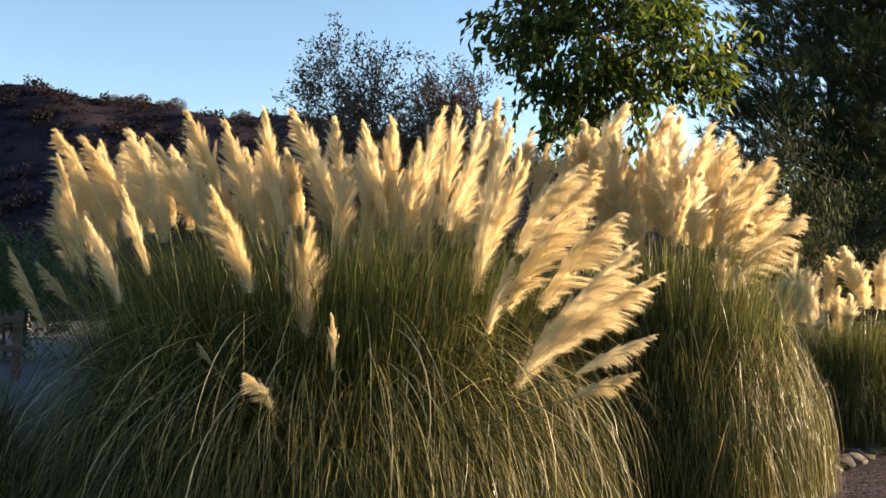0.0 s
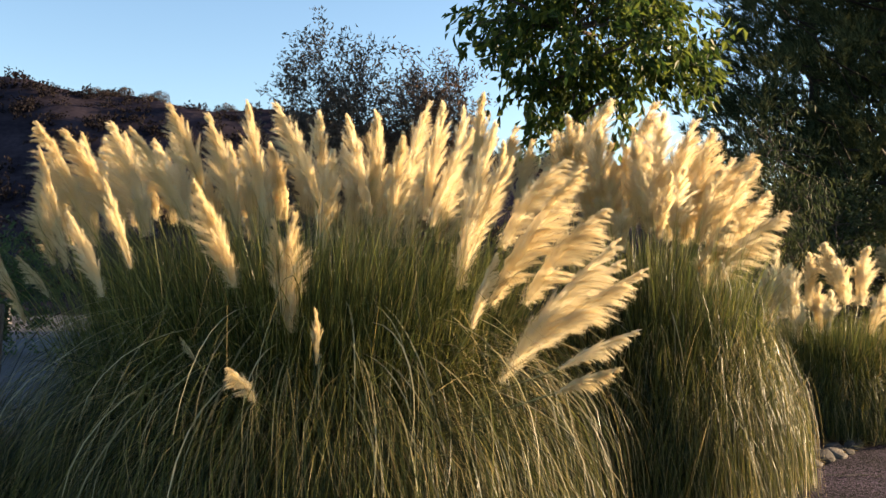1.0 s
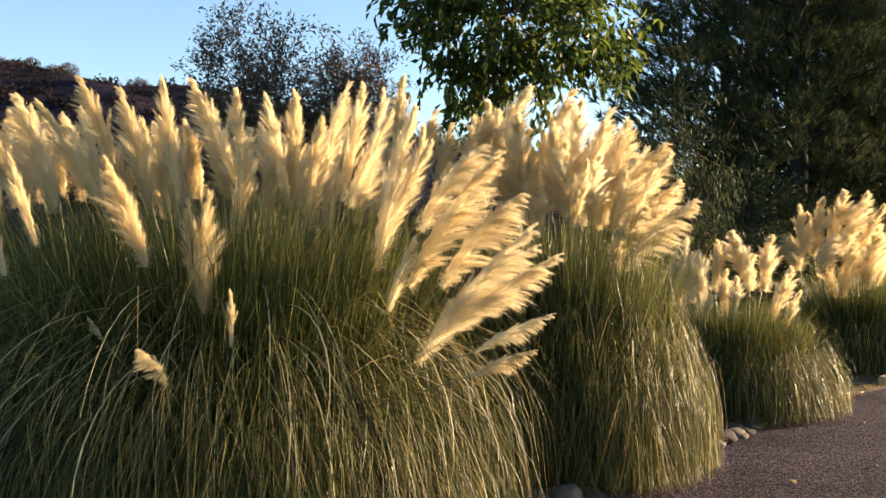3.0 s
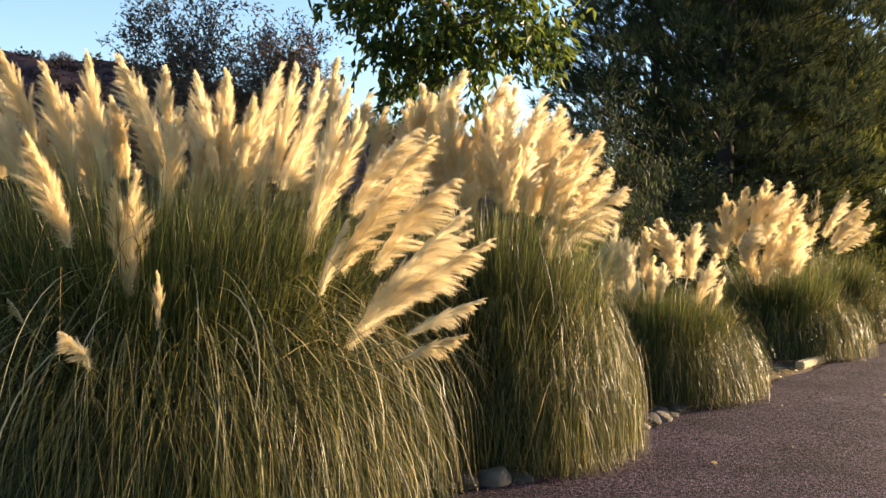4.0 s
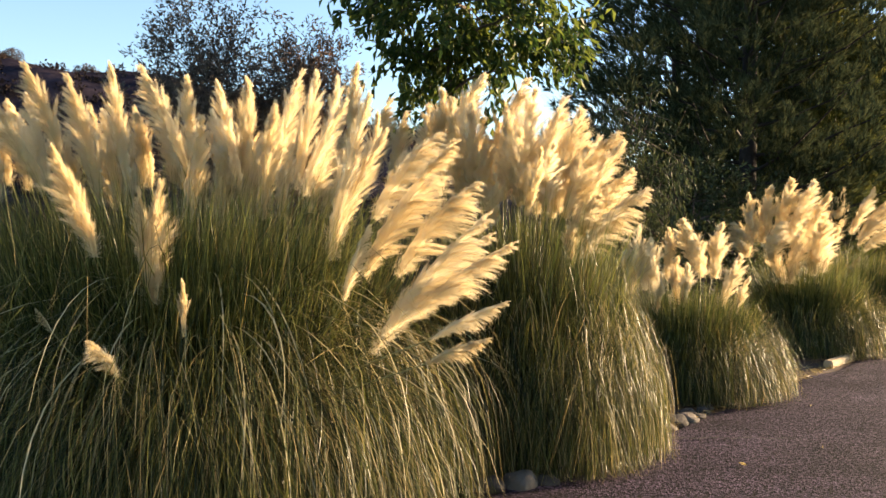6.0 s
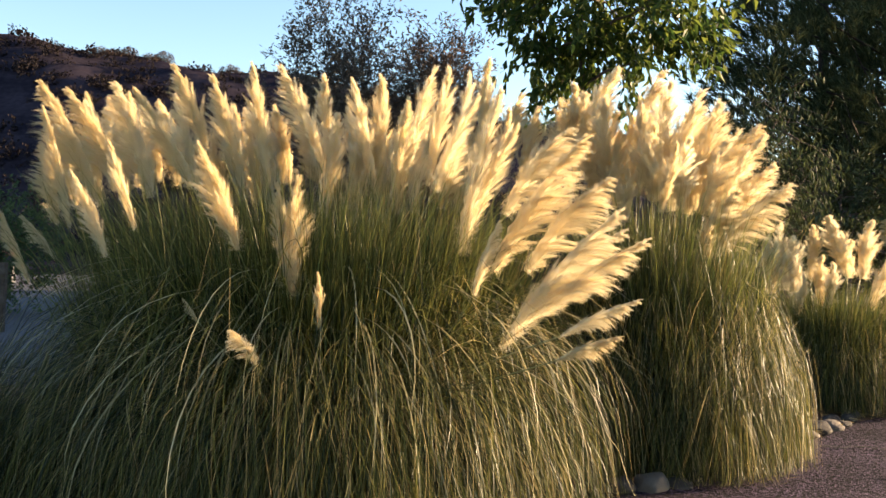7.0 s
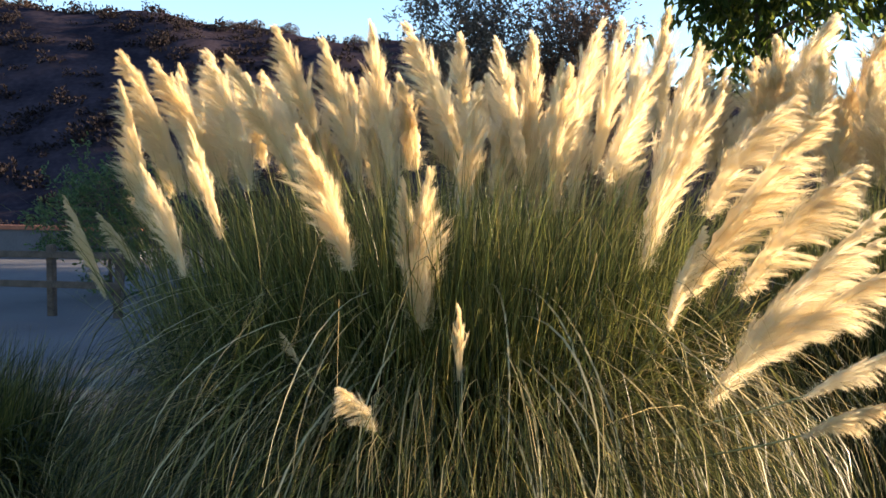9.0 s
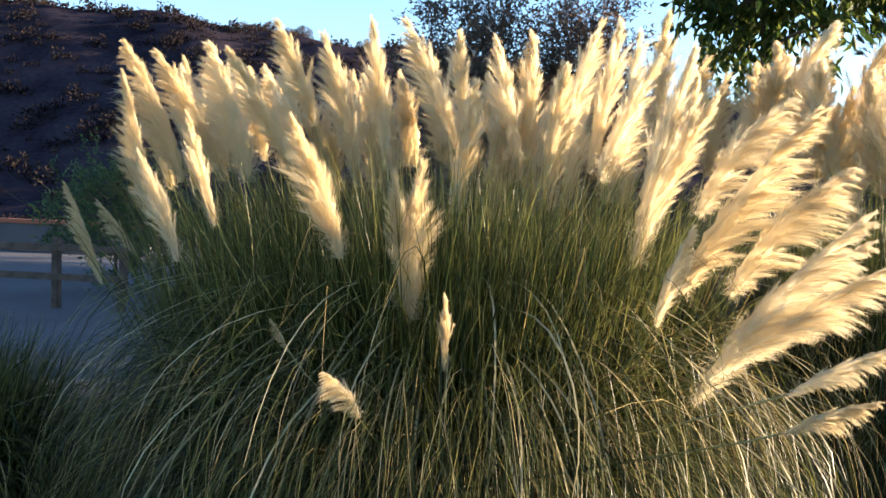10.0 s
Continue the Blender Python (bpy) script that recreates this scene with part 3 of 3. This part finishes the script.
plume(grass_a, (-2.73, 6.70, 1.61), (-2.92, 6.84, 2.25), 0.250)
plume(grass_a, (-2.38, 6.90, 1.87), (-2.65, 7.02, 2.58), 0.258)
plume(grass_a, (-1.86, 6.90, 1.96), (-2.08, 7.05, 2.58), 0.258)
plume(grass_a, (-1.46, 7.00, 1.96), (-1.59, 6.99, 2.62), 0.261)
plume(grass_a, (-1.15, 7.00, 1.96), (-1.22, 7.15, 2.60), 0.261)
plume(grass_a, (-0.92, 6.90, 2.00), (-0.99, 7.06, 2.67), 0.258)
plume(grass_a, (-0.58, 7.00, 1.96), (-0.64, 7.10, 2.59), 0.261)
plume(grass_a, (-0.21, 7.00, 2.01), (-0.20, 7.19, 2.69), 0.261)
plume(grass_a, (0.21, 7.20, 2.15), (0.30, 7.39, 2.93), 0.278)
plume(grass_a, (0.57, 7.20, 2.06), (0.66, 7.25, 2.74), 0.278)
plume(grass_a, (0.75, 7.30, 1.98), (0.81, 7.35, 2.65), 0.272)
plume(grass_a, (0.79, 7.20, 1.88), (0.92, 7.13, 2.41), 0.233)
plume(grass_a, (-2.10, 7.10, 1.97), (-2.28, 7.25, 2.63), 0.265)
plume(grass_a, (-2.26, 6.80, 1.82), (-2.48, 6.98, 2.51), 0.254)
plume(grass_a, (-1.63, 6.80, 1.82), (-1.77, 6.83, 2.51), 0.254)
plume(grass_a, (-1.17, 6.60, 1.74), (-1.25, 6.70, 2.37), 0.246)
plume(grass_a, (-0.52, 6.20, 1.65), (-0.49, 6.31, 2.32), 0.255)
plume(grass_a, (-0.13, 6.30, 1.73), (-0.06, 6.41, 2.37), 0.243)
plume(grass_a, (0.06, 6.20, 1.77), (0.18, 6.13, 2.30), 0.231)
plume(grass_a, (-2.78, 7.17, 1.76), (-2.99, 7.30, 2.43), 0.267)
plume(grass_a, (-2.57, 7.08, 1.76), (-2.70, 7.15, 2.65), 0.264)
plume(grass_a, (-2.35, 6.99, 1.91), (-2.48, 7.08, 2.61), 0.261)
plume(grass_a, (-2.34, 7.32, 1.92), (-2.41, 7.34, 2.69), 0.273)
plume(grass_a, (-1.95, 7.06, 1.93), (-2.12, 7.14, 2.61), 0.263)
plume(grass_a, (-1.72, 6.69, 1.90), (-1.91, 6.82, 2.61), 0.250)
plume(grass_a, (-1.60, 6.99, 1.75), (-1.69, 7.07, 2.36), 0.261)
plume(grass_a, (-1.42, 7.37, 1.82), (-1.62, 7.48, 2.64), 0.275)
plume(grass_a, (-1.16, 6.63, 1.91), (-1.21, 6.52, 2.48), 0.248)
plume(grass_a, (-1.10, 7.11, 1.97), (-1.20, 7.04, 2.55), 0.265)
plume(grass_a, (-0.80, 6.78, 1.85), (-0.95, 6.81, 2.51), 0.253)
plume(grass_a, (-0.68, 6.52, 1.74), (-0.72, 6.61, 2.43), 0.243)
plume(grass_a, (-0.56, 6.83, 1.79), (-0.53, 6.78, 2.40), 0.255)
plume(grass_a, (-0.42, 7.36, 1.94), (-0.40, 7.46, 2.78), 0.275)
plume(grass_a, (-0.37, 6.81, 1.75), (-0.22, 6.89, 2.44), 0.254)
plume(grass_a, (-0.15, 7.17, 1.95), (-0.01, 7.07, 2.54), 0.268)
plume(grass_a, (0.19, 6.58, 1.75), (0.22, 6.61, 2.38), 0.246)
plume(grass_a, (0.22, 7.33, 1.90), (0.39, 7.28, 2.54), 0.274)
plume(grass_a, (0.48, 6.57, 1.90), (0.54, 6.47, 2.53), 0.245)
plume(grass_b, (1.13, 7.40, 2.26), (1.13, 7.32, 2.86), 0.285)
plume(grass_b, (1.19, 7.30, 2.30), (1.42, 7.28, 2.98), 0.327)
plume(grass_b, (1.36, 7.10, 2.01), (1.33, 7.04, 2.70), 0.292)
plume(grass_b, (1.64, 7.40, 2.21), (1.77, 7.34, 2.95), 0.304)
plume(grass_b, (1.82, 7.20, 2.06), (1.83, 7.09, 2.84), 0.314)
plume(grass_b, (1.94, 7.10, 1.92), (2.04, 7.13, 2.78), 0.318)
plume(grass_b, (2.03, 7.00, 1.83), (2.18, 7.00, 2.69), 0.314)
plume(grass_b, (2.08, 6.90, 1.91), (2.45, 6.98, 2.53), 0.322)
plume(grass_b, (2.14, 6.80, 1.78), (2.49, 6.87, 2.43), 0.305)
plume(grass_b, (2.22, 6.80, 1.70), (2.54, 6.76, 2.20), 0.279)
plume(grass_b, (2.01, 6.50, 1.47), (2.63, 6.67, 2.06), 0.323)
plume(grass_b, (1.66, 6.50, 1.79), (1.72, 6.38, 2.30), 0.186)
plume(grass_b, (1.41, 6.50, 1.71), (1.40, 6.51, 2.11), 0.186)
plume(grass_b, (1.60, 7.00, 1.92), (1.60, 6.97, 2.61), 0.287)
plume(grass_b, (1.28, 7.20, 1.93), (1.25, 7.21, 2.61), 0.287)
plume(grass_b, (2.00, 6.60, 1.57), (2.18, 6.52, 1.98), 0.246)
plume(grass_b, (1.40, 6.90, 1.83), (1.45, 7.05, 2.45), 0.258)
plume(grass_b, (1.66, 6.80, 1.87), (1.68, 6.80, 2.46), 0.262)
plume(grass_b, (1.84, 6.70, 1.82), (1.85, 6.59, 2.35), 0.250)
plume(grass_b, (2.01, 6.70, 1.78), (2.18, 6.78, 2.37), 0.258)
plume(grass_b, (1.12, 7.60, 2.14), (1.06, 7.51, 2.74), 0.265)
plume(grass_b, (1.96, 6.40, 1.47), (1.99, 6.45, 1.77), 0.191)
plume(grass_b, (1.16, 7.60, 1.97), (1.24, 7.59, 2.83), 0.303)
plume(grass_b, (1.31, 7.59, 2.10), (1.39, 7.66, 2.81), 0.302)
plume(grass_b, (1.36, 7.14, 1.97), (1.47, 7.33, 2.64), 0.284)
plume(grass_b, (1.52, 7.27, 1.86), (1.62, 7.42, 2.61), 0.290)
plume(grass_b, (1.72, 7.55, 2.03), (1.80, 7.56, 2.64), 0.301)
plume(grass_b, (1.85, 7.50, 1.91), (1.96, 7.64, 2.73), 0.299)
plume(grass_b, (2.01, 7.57, 1.83), (2.11, 7.66, 2.67), 0.301)
plume(grass_b, (2.00, 7.06, 1.79), (2.08, 7.06, 2.44), 0.281)
plume(grass_b, (2.27, 7.51, 1.93), (2.32, 7.43, 2.51), 0.299)
plume(grass_b, (2.44, 7.60, 1.84), (2.54, 7.67, 2.55), 0.303)
plume(grass_c, (3.62, 9.60, 1.04), (3.63, 9.66, 1.68), 0.275)
plume(grass_c, (3.86, 9.80, 1.07), (3.88, 9.99, 1.83), 0.305)
plume(grass_c, (3.85, 9.50, 1.05), (3.92, 9.69, 1.68), 0.272)
plume(grass_c, (4.22, 10.00, 1.19), (4.28, 10.07, 1.80), 0.212)
plume(grass_c, (4.58, 9.90, 1.27), (4.39, 9.89, 1.91), 0.320)
plume(grass_c, (4.69, 9.80, 1.21), (4.88, 9.97, 1.88), 0.305)
plume(grass_c, (3.77, 9.20, 0.85), (3.77, 9.08, 1.29), 0.160)
plume(grass_c, (4.08, 9.20, 0.92), (4.07, 9.11, 1.41), 0.206)
plume(grass_c, (4.03, 9.30, 0.94), (4.07, 9.36, 1.48), 0.231)
plume(grass_c, (4.53, 9.30, 0.89), (4.82, 9.38, 1.51), 0.243)
plume(grass_c, (4.57, 9.20, 0.71), (4.80, 9.13, 1.27), 0.172)
plume(grass_c, (4.64, 10.00, 1.20), (4.63, 10.08, 1.73), 0.249)
plume(grass_d, (6.73, 12.90, 1.40), (6.84, 13.07, 2.41), 0.385)
plume(grass_d, (7.01, 13.00, 1.62), (7.13, 13.00, 2.54), 0.404)
plume(grass_d, (7.25, 13.00, 1.71), (7.48, 13.02, 2.66), 0.437)
plume(grass_d, (7.45, 13.00, 1.63), (7.80, 12.95, 2.63), 0.421)
plume(grass_d, (7.62, 12.80, 1.54), (7.93, 12.77, 2.43), 0.366)
plume(grass_d, (7.14, 12.40, 1.02), (7.44, 12.59, 1.96), 0.401)
plume(grass_d, (7.53, 12.40, 1.14), (7.56, 12.40, 2.03), 0.417)
plume(grass_d, (7.67, 12.40, 1.19), (7.89, 12.59, 1.73), 0.262)
plume(grass_d, (7.08, 12.50, 1.01), (7.02, 12.67, 1.62), 0.342)
plume(grass_d, (6.64, 12.70, 1.40), (6.51, 12.77, 1.95), 0.332)
plume(grass_d, (6.94, 12.60, 1.36), (7.00, 12.56, 1.96), 0.361)
plume(grass_e, (9.64, 15.20, 1.65), (9.89, 15.39, 2.68), 0.378)
plume(grass_e, (9.94, 15.20, 1.81), (10.43, 15.24, 2.69), 0.359)
plume(grass_e, (9.95, 15.00, 1.71), (10.66, 15.01, 2.51), 0.336)
plume(grass_e, (9.94, 14.80, 1.51), (10.65, 14.78, 2.09), 0.331)
plume(grass_e, (9.89, 14.90, 1.61), (10.79, 15.09, 2.31), 0.315)
plume(grass_e, (9.43, 14.60, 1.02), (9.74, 14.64, 1.42), 0.200)
plume(grass_e, (9.69, 15.40, 1.65), (9.70, 15.37, 2.49), 0.345)


# long single blades that hang over the mounds, told apart one by one
def long_blade(seed):
    r = np.random.default_rng(seed)
    k = 16
    q = np.linspace(0, 1, k)
    th = np.radians(r.uniform(8, 28)) + np.radians(r.uniform(135, 165)) * q ** r.uniform(1.0, 1.7)
    L = r.uniform(2.0, 2.5)
    out = np.cumsum(np.sin(th)) * L / k
    up = np.cumsum(np.cos(th)) * L / k
    out = out / out.max()
    z = 0.42 + up / up.max() * 0.62
    if z[-1] < 0.12:
        top = int(np.argmax(z))
        z[top:] = z[top] - (z[top] - z[top:]) * (z[top] - 0.12) / (z[top] - z[-1])
    P = np.stack([out, 0.05 * np.sin(q * 4 + seed) * q, z], -1)
    w = 0.0042 * (1 - 0.85 * q ** 3)[:, None]
    sx = unit(np.stack([0.3 * np.sin(q * 5 + seed), np.ones(k), 0.3 * np.cos(q * 3 + seed)], -1))
    V = np.stack([P - sx * w, P + sx * w], 1).reshape(-1, 3)
    i = np.arange(k - 1)
    return mesh_of("long_blade", V, np.stack([2 * i, 2 * i + 1, 2 * i + 3, 2 * i + 2], -1), M_LONG, True)


LONG_BLADES = [long_blade(60 + i) for i in range(8)]
for plant, R, H, count in ((grass_a, 2.15, 1.35, 130), (grass_b, 0.98, 1.3, 70), (grass_c, 1.02, 0.8, 36)):
    for i in range(count):
        ob = child("long_blade", prng.choice(LONG_BLADES), plant)
        f = prng.uniform(0.72, 1.06)
        ob.matrix_basis = pose(0, 0, 0, 0, 0, prng.uniform(-172, 12)) @ Matrix.Diagonal((R * f, R * f * 0.6 + 0.4, H * prng.uniform(0.62, 1.02), 1))

# ---- trees and shrubs ----
broad_tree("fruit_tree", 2.0, 11.2, 2.2, (1.88, 11.2, 4.45), (1.55, 1.4, 1.5), 205, 30, 0.155, 0.066, M_PEAR, 21, "leafy fruit tree with drooping glossy green leaves", "tree", droop=0.75)
broad_tree("olive_tree", -1.3, 14.2, 1.2, (-1.35, 14.2, 3.35), (1.2, 1.0, 1.8), 430, 44, 0.085, 0.03, M_OLIVE, 22, "airy grey-green tree with small leaves", "tree", droop=0.1, twig=0.4, trunk_r=0.07, spiky=0.4)
broad_tree("olive_tree", 0.15, 14.6, 1.2, (0.1, 14.6, 3.2), (0.8, 0.8, 1.85), 300, 44, 0.085, 0.03, M_RUST, 23, "airy tree with rusty brown small leaves", "tree", droop=0.1, twig=0.4, trunk_r=0.06, spiky=0.4)
pine_tree("pine_tree", 9.6, 18.5, 13.0, 1.2, 3.9, 95, 125, M_PINE, 31, "large dark pine with upswept needle brushes")
pine_tree("pine_tree", 13.4, 21.5, 8.8, 0.6, 3.5, 85, 120, M_PINE_B, 32, "pine with needles coloured yellow-green as if sunlit")
broad_tree("willowy_shrub", 4.9, 13.6, 0.8, (4.95, 13.6, 2.2), (1.2, 1.0, 1.75), 300, 26, 0.12, 0.025, M_SHRUB, 24, "dark shrub with hanging narrow leaves", "shrub", droop=1.2, twig=0.5, trunk_r=0.06)
broad_tree("round_shrub", -8.0, 16.6, 0.3, (-8.0, 16.6, 1.25), (1.4, 1.2, 1.25), 260, 26, 0.09, 0.045, M_GREEN, 25, "dark green rounded shrub beside the gravel lot", "shrub", droop=0.2, twig=0.3, trunk_r=0.05)
hedge = broad_tree("hedge_shrub", 7.2, 15.8, 0.4, (7.2, 15.8, 1.5), (1.9, 1.0, 1.7), 260, 26, 0.12, 0.05, M_SHRUB, 26, "dark dense shrub under the pines", "shrub", droop=0.5, twig=0.4, trunk_r=0.05)
copy_thing(hedge, pose(11.2, 19.2, 0, 0, 0, 70))
copy_thing(hedge, pose(15.0, 24.0, 0, 0, 0, 200))
pine_tree("pine_tree", 17.8, 25.4, 7.2, 0.3, 3.4, 70, 115, M_PINE_B, 34, "short bushy pine with needles coloured as if sunlit")
pine_tree("pine_tree", 10.5, 24.5, 12.0, 0.8, 4.2, 80, 120, M_PINE, 33, "dark pine standing behind the others")
back_pine = bpy.data.objects["pine_tree.003"]
copy_thing(back_pine, pose(15.0, 27.0, -0.5, 0, 0, 220))

broad_tree("columnar_shrub", 14.6, 19.6, 0.4, (14.6, 19.6, 1.5), (0.75, 0.75, 1.35), 200, 26, 0.1, 0.04, M_PINE, 27, "dark upright evergreen shrub beside the road", "shrub", droop=0.0, twig=0.35, trunk_r=0.06)
# concrete kerb past the last grass
kerb_mid = edge_point(29.0, 0.02)
kerb = tagged(new("kerb", box_mesh("kerb", (30, 0.16, 0.2), M_KERB, 0.02)), "pale concrete kerb along the road", "kerb", kind="structure")
kerb.matrix_world = pose(kerb_mid.x, kerb_mid.y, 0.03, 0, 0, math.degrees(math.atan2(EDGE_DIR.y, EDGE_DIR.x)))

# scrub on the hill
def scrub_mesh(seed, n=2000, leaf=0.1, wide=0.065):
    r = np.random.default_rng(seed)
    d = unit(r.normal(size=(n, 3)))
    d[:, 2] = np.abs(d[:, 2])
    P = d * r.uniform(0.35, 1, n)[:, None] ** 0.6 * np.array([1.0, 1.0, 0.8]) * (0.75 + 0.35 * np.sin(d[:, :1] * 5 + seed))
    return leaf_quads(P, unit(d + r.normal(size=(n, 3)) * 0.6), leaf, wide, r)


v, t = scrub_mesh(41)
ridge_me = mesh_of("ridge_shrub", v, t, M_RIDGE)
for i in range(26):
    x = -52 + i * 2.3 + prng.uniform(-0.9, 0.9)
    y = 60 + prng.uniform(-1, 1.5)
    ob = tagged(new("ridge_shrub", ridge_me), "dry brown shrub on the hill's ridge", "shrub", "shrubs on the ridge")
    ob.matrix_world = pose(x, y, float(hill_height(np.array(x), np.array(y))) - 0.1, 0, 0, prng.uniform(0, 360)) @ Matrix.Diagonal((*[prng.uniform(0.45, 1.15)] * 3, 1))
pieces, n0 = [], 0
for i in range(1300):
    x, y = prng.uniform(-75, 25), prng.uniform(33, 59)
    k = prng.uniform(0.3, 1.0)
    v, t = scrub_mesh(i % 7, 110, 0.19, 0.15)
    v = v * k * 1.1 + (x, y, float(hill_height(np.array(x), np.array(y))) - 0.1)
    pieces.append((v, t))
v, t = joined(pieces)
tagged(new("hill_scrub", mesh_of("hill_scrub", v, t, M_SCRUB)), "scattered dry brown scrub, coloured dark for the hillside's shade", "scrub", kind="stuff")

# far wall with a red coping beyond the lot, and a pale shed past the last grass
wall = tagged(empty_at("low_wall", -18.6, 25.5), "low grey wall with terracotta coping", "wall")
ob = child("wall_body", box_mesh("wall_body", (14, 0.3, 0.75), M_WALL), wall)
ob.location = (0, 0, 0.375)
ob = child("coping", box_mesh("coping", (14.1, 0.42, 0.12), M_COPING), wall, "terracotta coping")
ob.location = (0, 0, 0.81)
shed = tagged(empty_at("shed", 23.0, 31.0), "pale bluish shed far down the road", "shed")
ob = child("wall_body", box_mesh("wall_body", (2.6, 2.0, 2.0), M_WALL), shed)
ob.location = (0, 0, 1.0)
ob = child("roof", box_mesh("roof", (2.9, 2.3, 0.15), M_BARK), shed)
ob.location = (0, 0, 2.08)

# post-and-rail fence in the lot
fence = tagged(empty_at("wooden_fence", -6.5, 13.9), "low dark wooden post-and-rail fence in the lot", "fence")
POST = box_mesh("post", (0.11, 0.11, 1.07), M_BARK, 0.012)
RAIL = box_mesh("rail", (4.4, 0.05, 0.10), M_BARK, 0.01)
for i in range(5):
    ob = child("post", POST, fence)
    ob.matrix_basis = pose(-1.05 * i, 0, 0.5, prng.uniform(-2, 2), prng.uniform(-2, 2), prng.uniform(-5, 5))
for z in (0.45, 0.88):
    ob = child("rail", RAIL, fence)
    ob.matrix_basis = pose(-2.1, -0.08, z, 0, prng.uniform(-0.6, 0.6), 0)

# edging stones along the road, and a timber at the fourth plant
def stone_mesh(seed):
    bm = bmesh.new()
    bmesh.ops.create_icosphere(bm, subdivisions=3, radius=1)
    off = Vector((seed * 3.1, seed * 1.7, 0))
    for vert in bm.verts:
        vert.co *= 1 + 0.36 * noise.noise(vert.co * 0.9 + off) + 0.2 * noise.noise(vert.co * 1.9 + off) + 0.05 * noise.noise(vert.co * 5 + off)
    for f in bm.faces:
        f.smooth = True
    me = bpy.data.meshes.new("edging_stone")
    bm.to_mesh(me)
    bm.free()
    me.materials.append(M_STONE)
    return me


STONES = [stone_mesh(i + 1) for i in range(5)]


def stone(x, y, size):
    ob = tagged(new("edging_stone", prng.choice(STONES)), "rounded grey river stone edging the bed", "stone", "edging stones")
    h = size * prng.uniform(0.55, 0.8)
    ob.matrix_world = pose(x, y, h * 0.4 - 0.03, 0, 0, prng.uniform(0, 360)) @ Matrix.Diagonal((size * prng.uniform(0.9, 1.3), size, h, 1))


s = 1.1
while s < 4.4:
    p = edge_point(s, prng.uniform(-0.12, -0.02))
    size = prng.uniform(0.045, 0.085)
    stone(p.x, p.y, size)
    s += size * 2 + prng.uniform(0.0, 0.12)
for x, y, size in ((1.22, 5.72, 0.12), (1.44, 5.78, 0.125), (1.62, 5.82, 0.09), (3.16, 7.46, 0.085), (3.31, 7.64, 0.125), (3.5, 7.78, 0.1), (3.66, 7.93, 0.08)):
    stone(x, y, size)
# straw litter along the foot of the plants
lr = np.random.default_rng(77)
n = 2600
ls, lo = lr.uniform(-1.5, 15, n), -np.abs(lr.normal(size=n)) * 0.2 + 0.05
lx, ly = EDGE_A.x + EDGE_DIR.x * ls + side.x * lo, EDGE_A.y + EDGE_DIR.y * ls + side.y * lo
la = lr.uniform(0, 6.28, n)
ld = np.stack([np.cos(la), np.sin(la), lr.normal(size=n) * 0.12], -1)
v, t = leaf_quads(np.stack([lx, ly, np.where(lo > 0, 0.018, 0.0) + 0 * lx], -1), ld, 0.075, 0.005, lr, 0.1)
v[:, 2] = np.maximum(v[:, 2], -0.02)
tagged(new("straw_litter", mesh_of("straw_litter", v, t, M_STRAW)), "dry straw litter along the bed's edge", "litter", kind="stuff")

# a crack across the road, and a few pale fallen leaves
k = np.linspace(0, 1, 24)
cx, cy = 3.0 + 1.1 * k, 7.03 - 0.12 * k + 0.03 * np.sin(k * 23) + 0.02 * np.sin(k * 51)
half_w = 0.012 * (1 - 0.7 * k) + 0.004
cz = 0.012 + 0.006 * waves(cx, cy, 0.8)
cv = np.concatenate([np.stack([cx, cy - half_w, cz], -1), np.stack([cx, cy + half_w, cz], -1)])
ci = np.arange(23)
child("crack", mesh_of("crack", cv, np.stack([ci, ci + 1, ci + 25, ci + 24], -1), M_CRACK), road, "dark crack in the asphalt")
LEAF = mesh_of("fallen_leaf", *leaf_quads(np.zeros((1, 3)), np.array([[1.0, 0, 0.05]]), 0.07, 0.03, np.random.default_rng(5)), M_STRAW)
for x, y in ((5.0, 8.25), (4.1, 6.6), (6.6, 8.9), (7.4, 9.6), (5.9, 7.6), (3.2, 6.1), (8.2, 10.6)):
    ob = tagged(new("fallen_leaf", LEAF), "small pale dry leaf lying on the road", "leaf", "fallen leaves on the road")
    ob.matrix_world = pose(x, y, 0.014, 4, 0, prng.uniform(0, 360))
timber = tagged(new("timber_edging", box_mesh("timber_edging", (1.1, 0.12, 0.1), M_PLANK, 0.015)), "weathered timber edging lit by low sun", "timber")
timber.matrix_world = pose(7.3, 11.36, 0.03, 0, 0, 42)
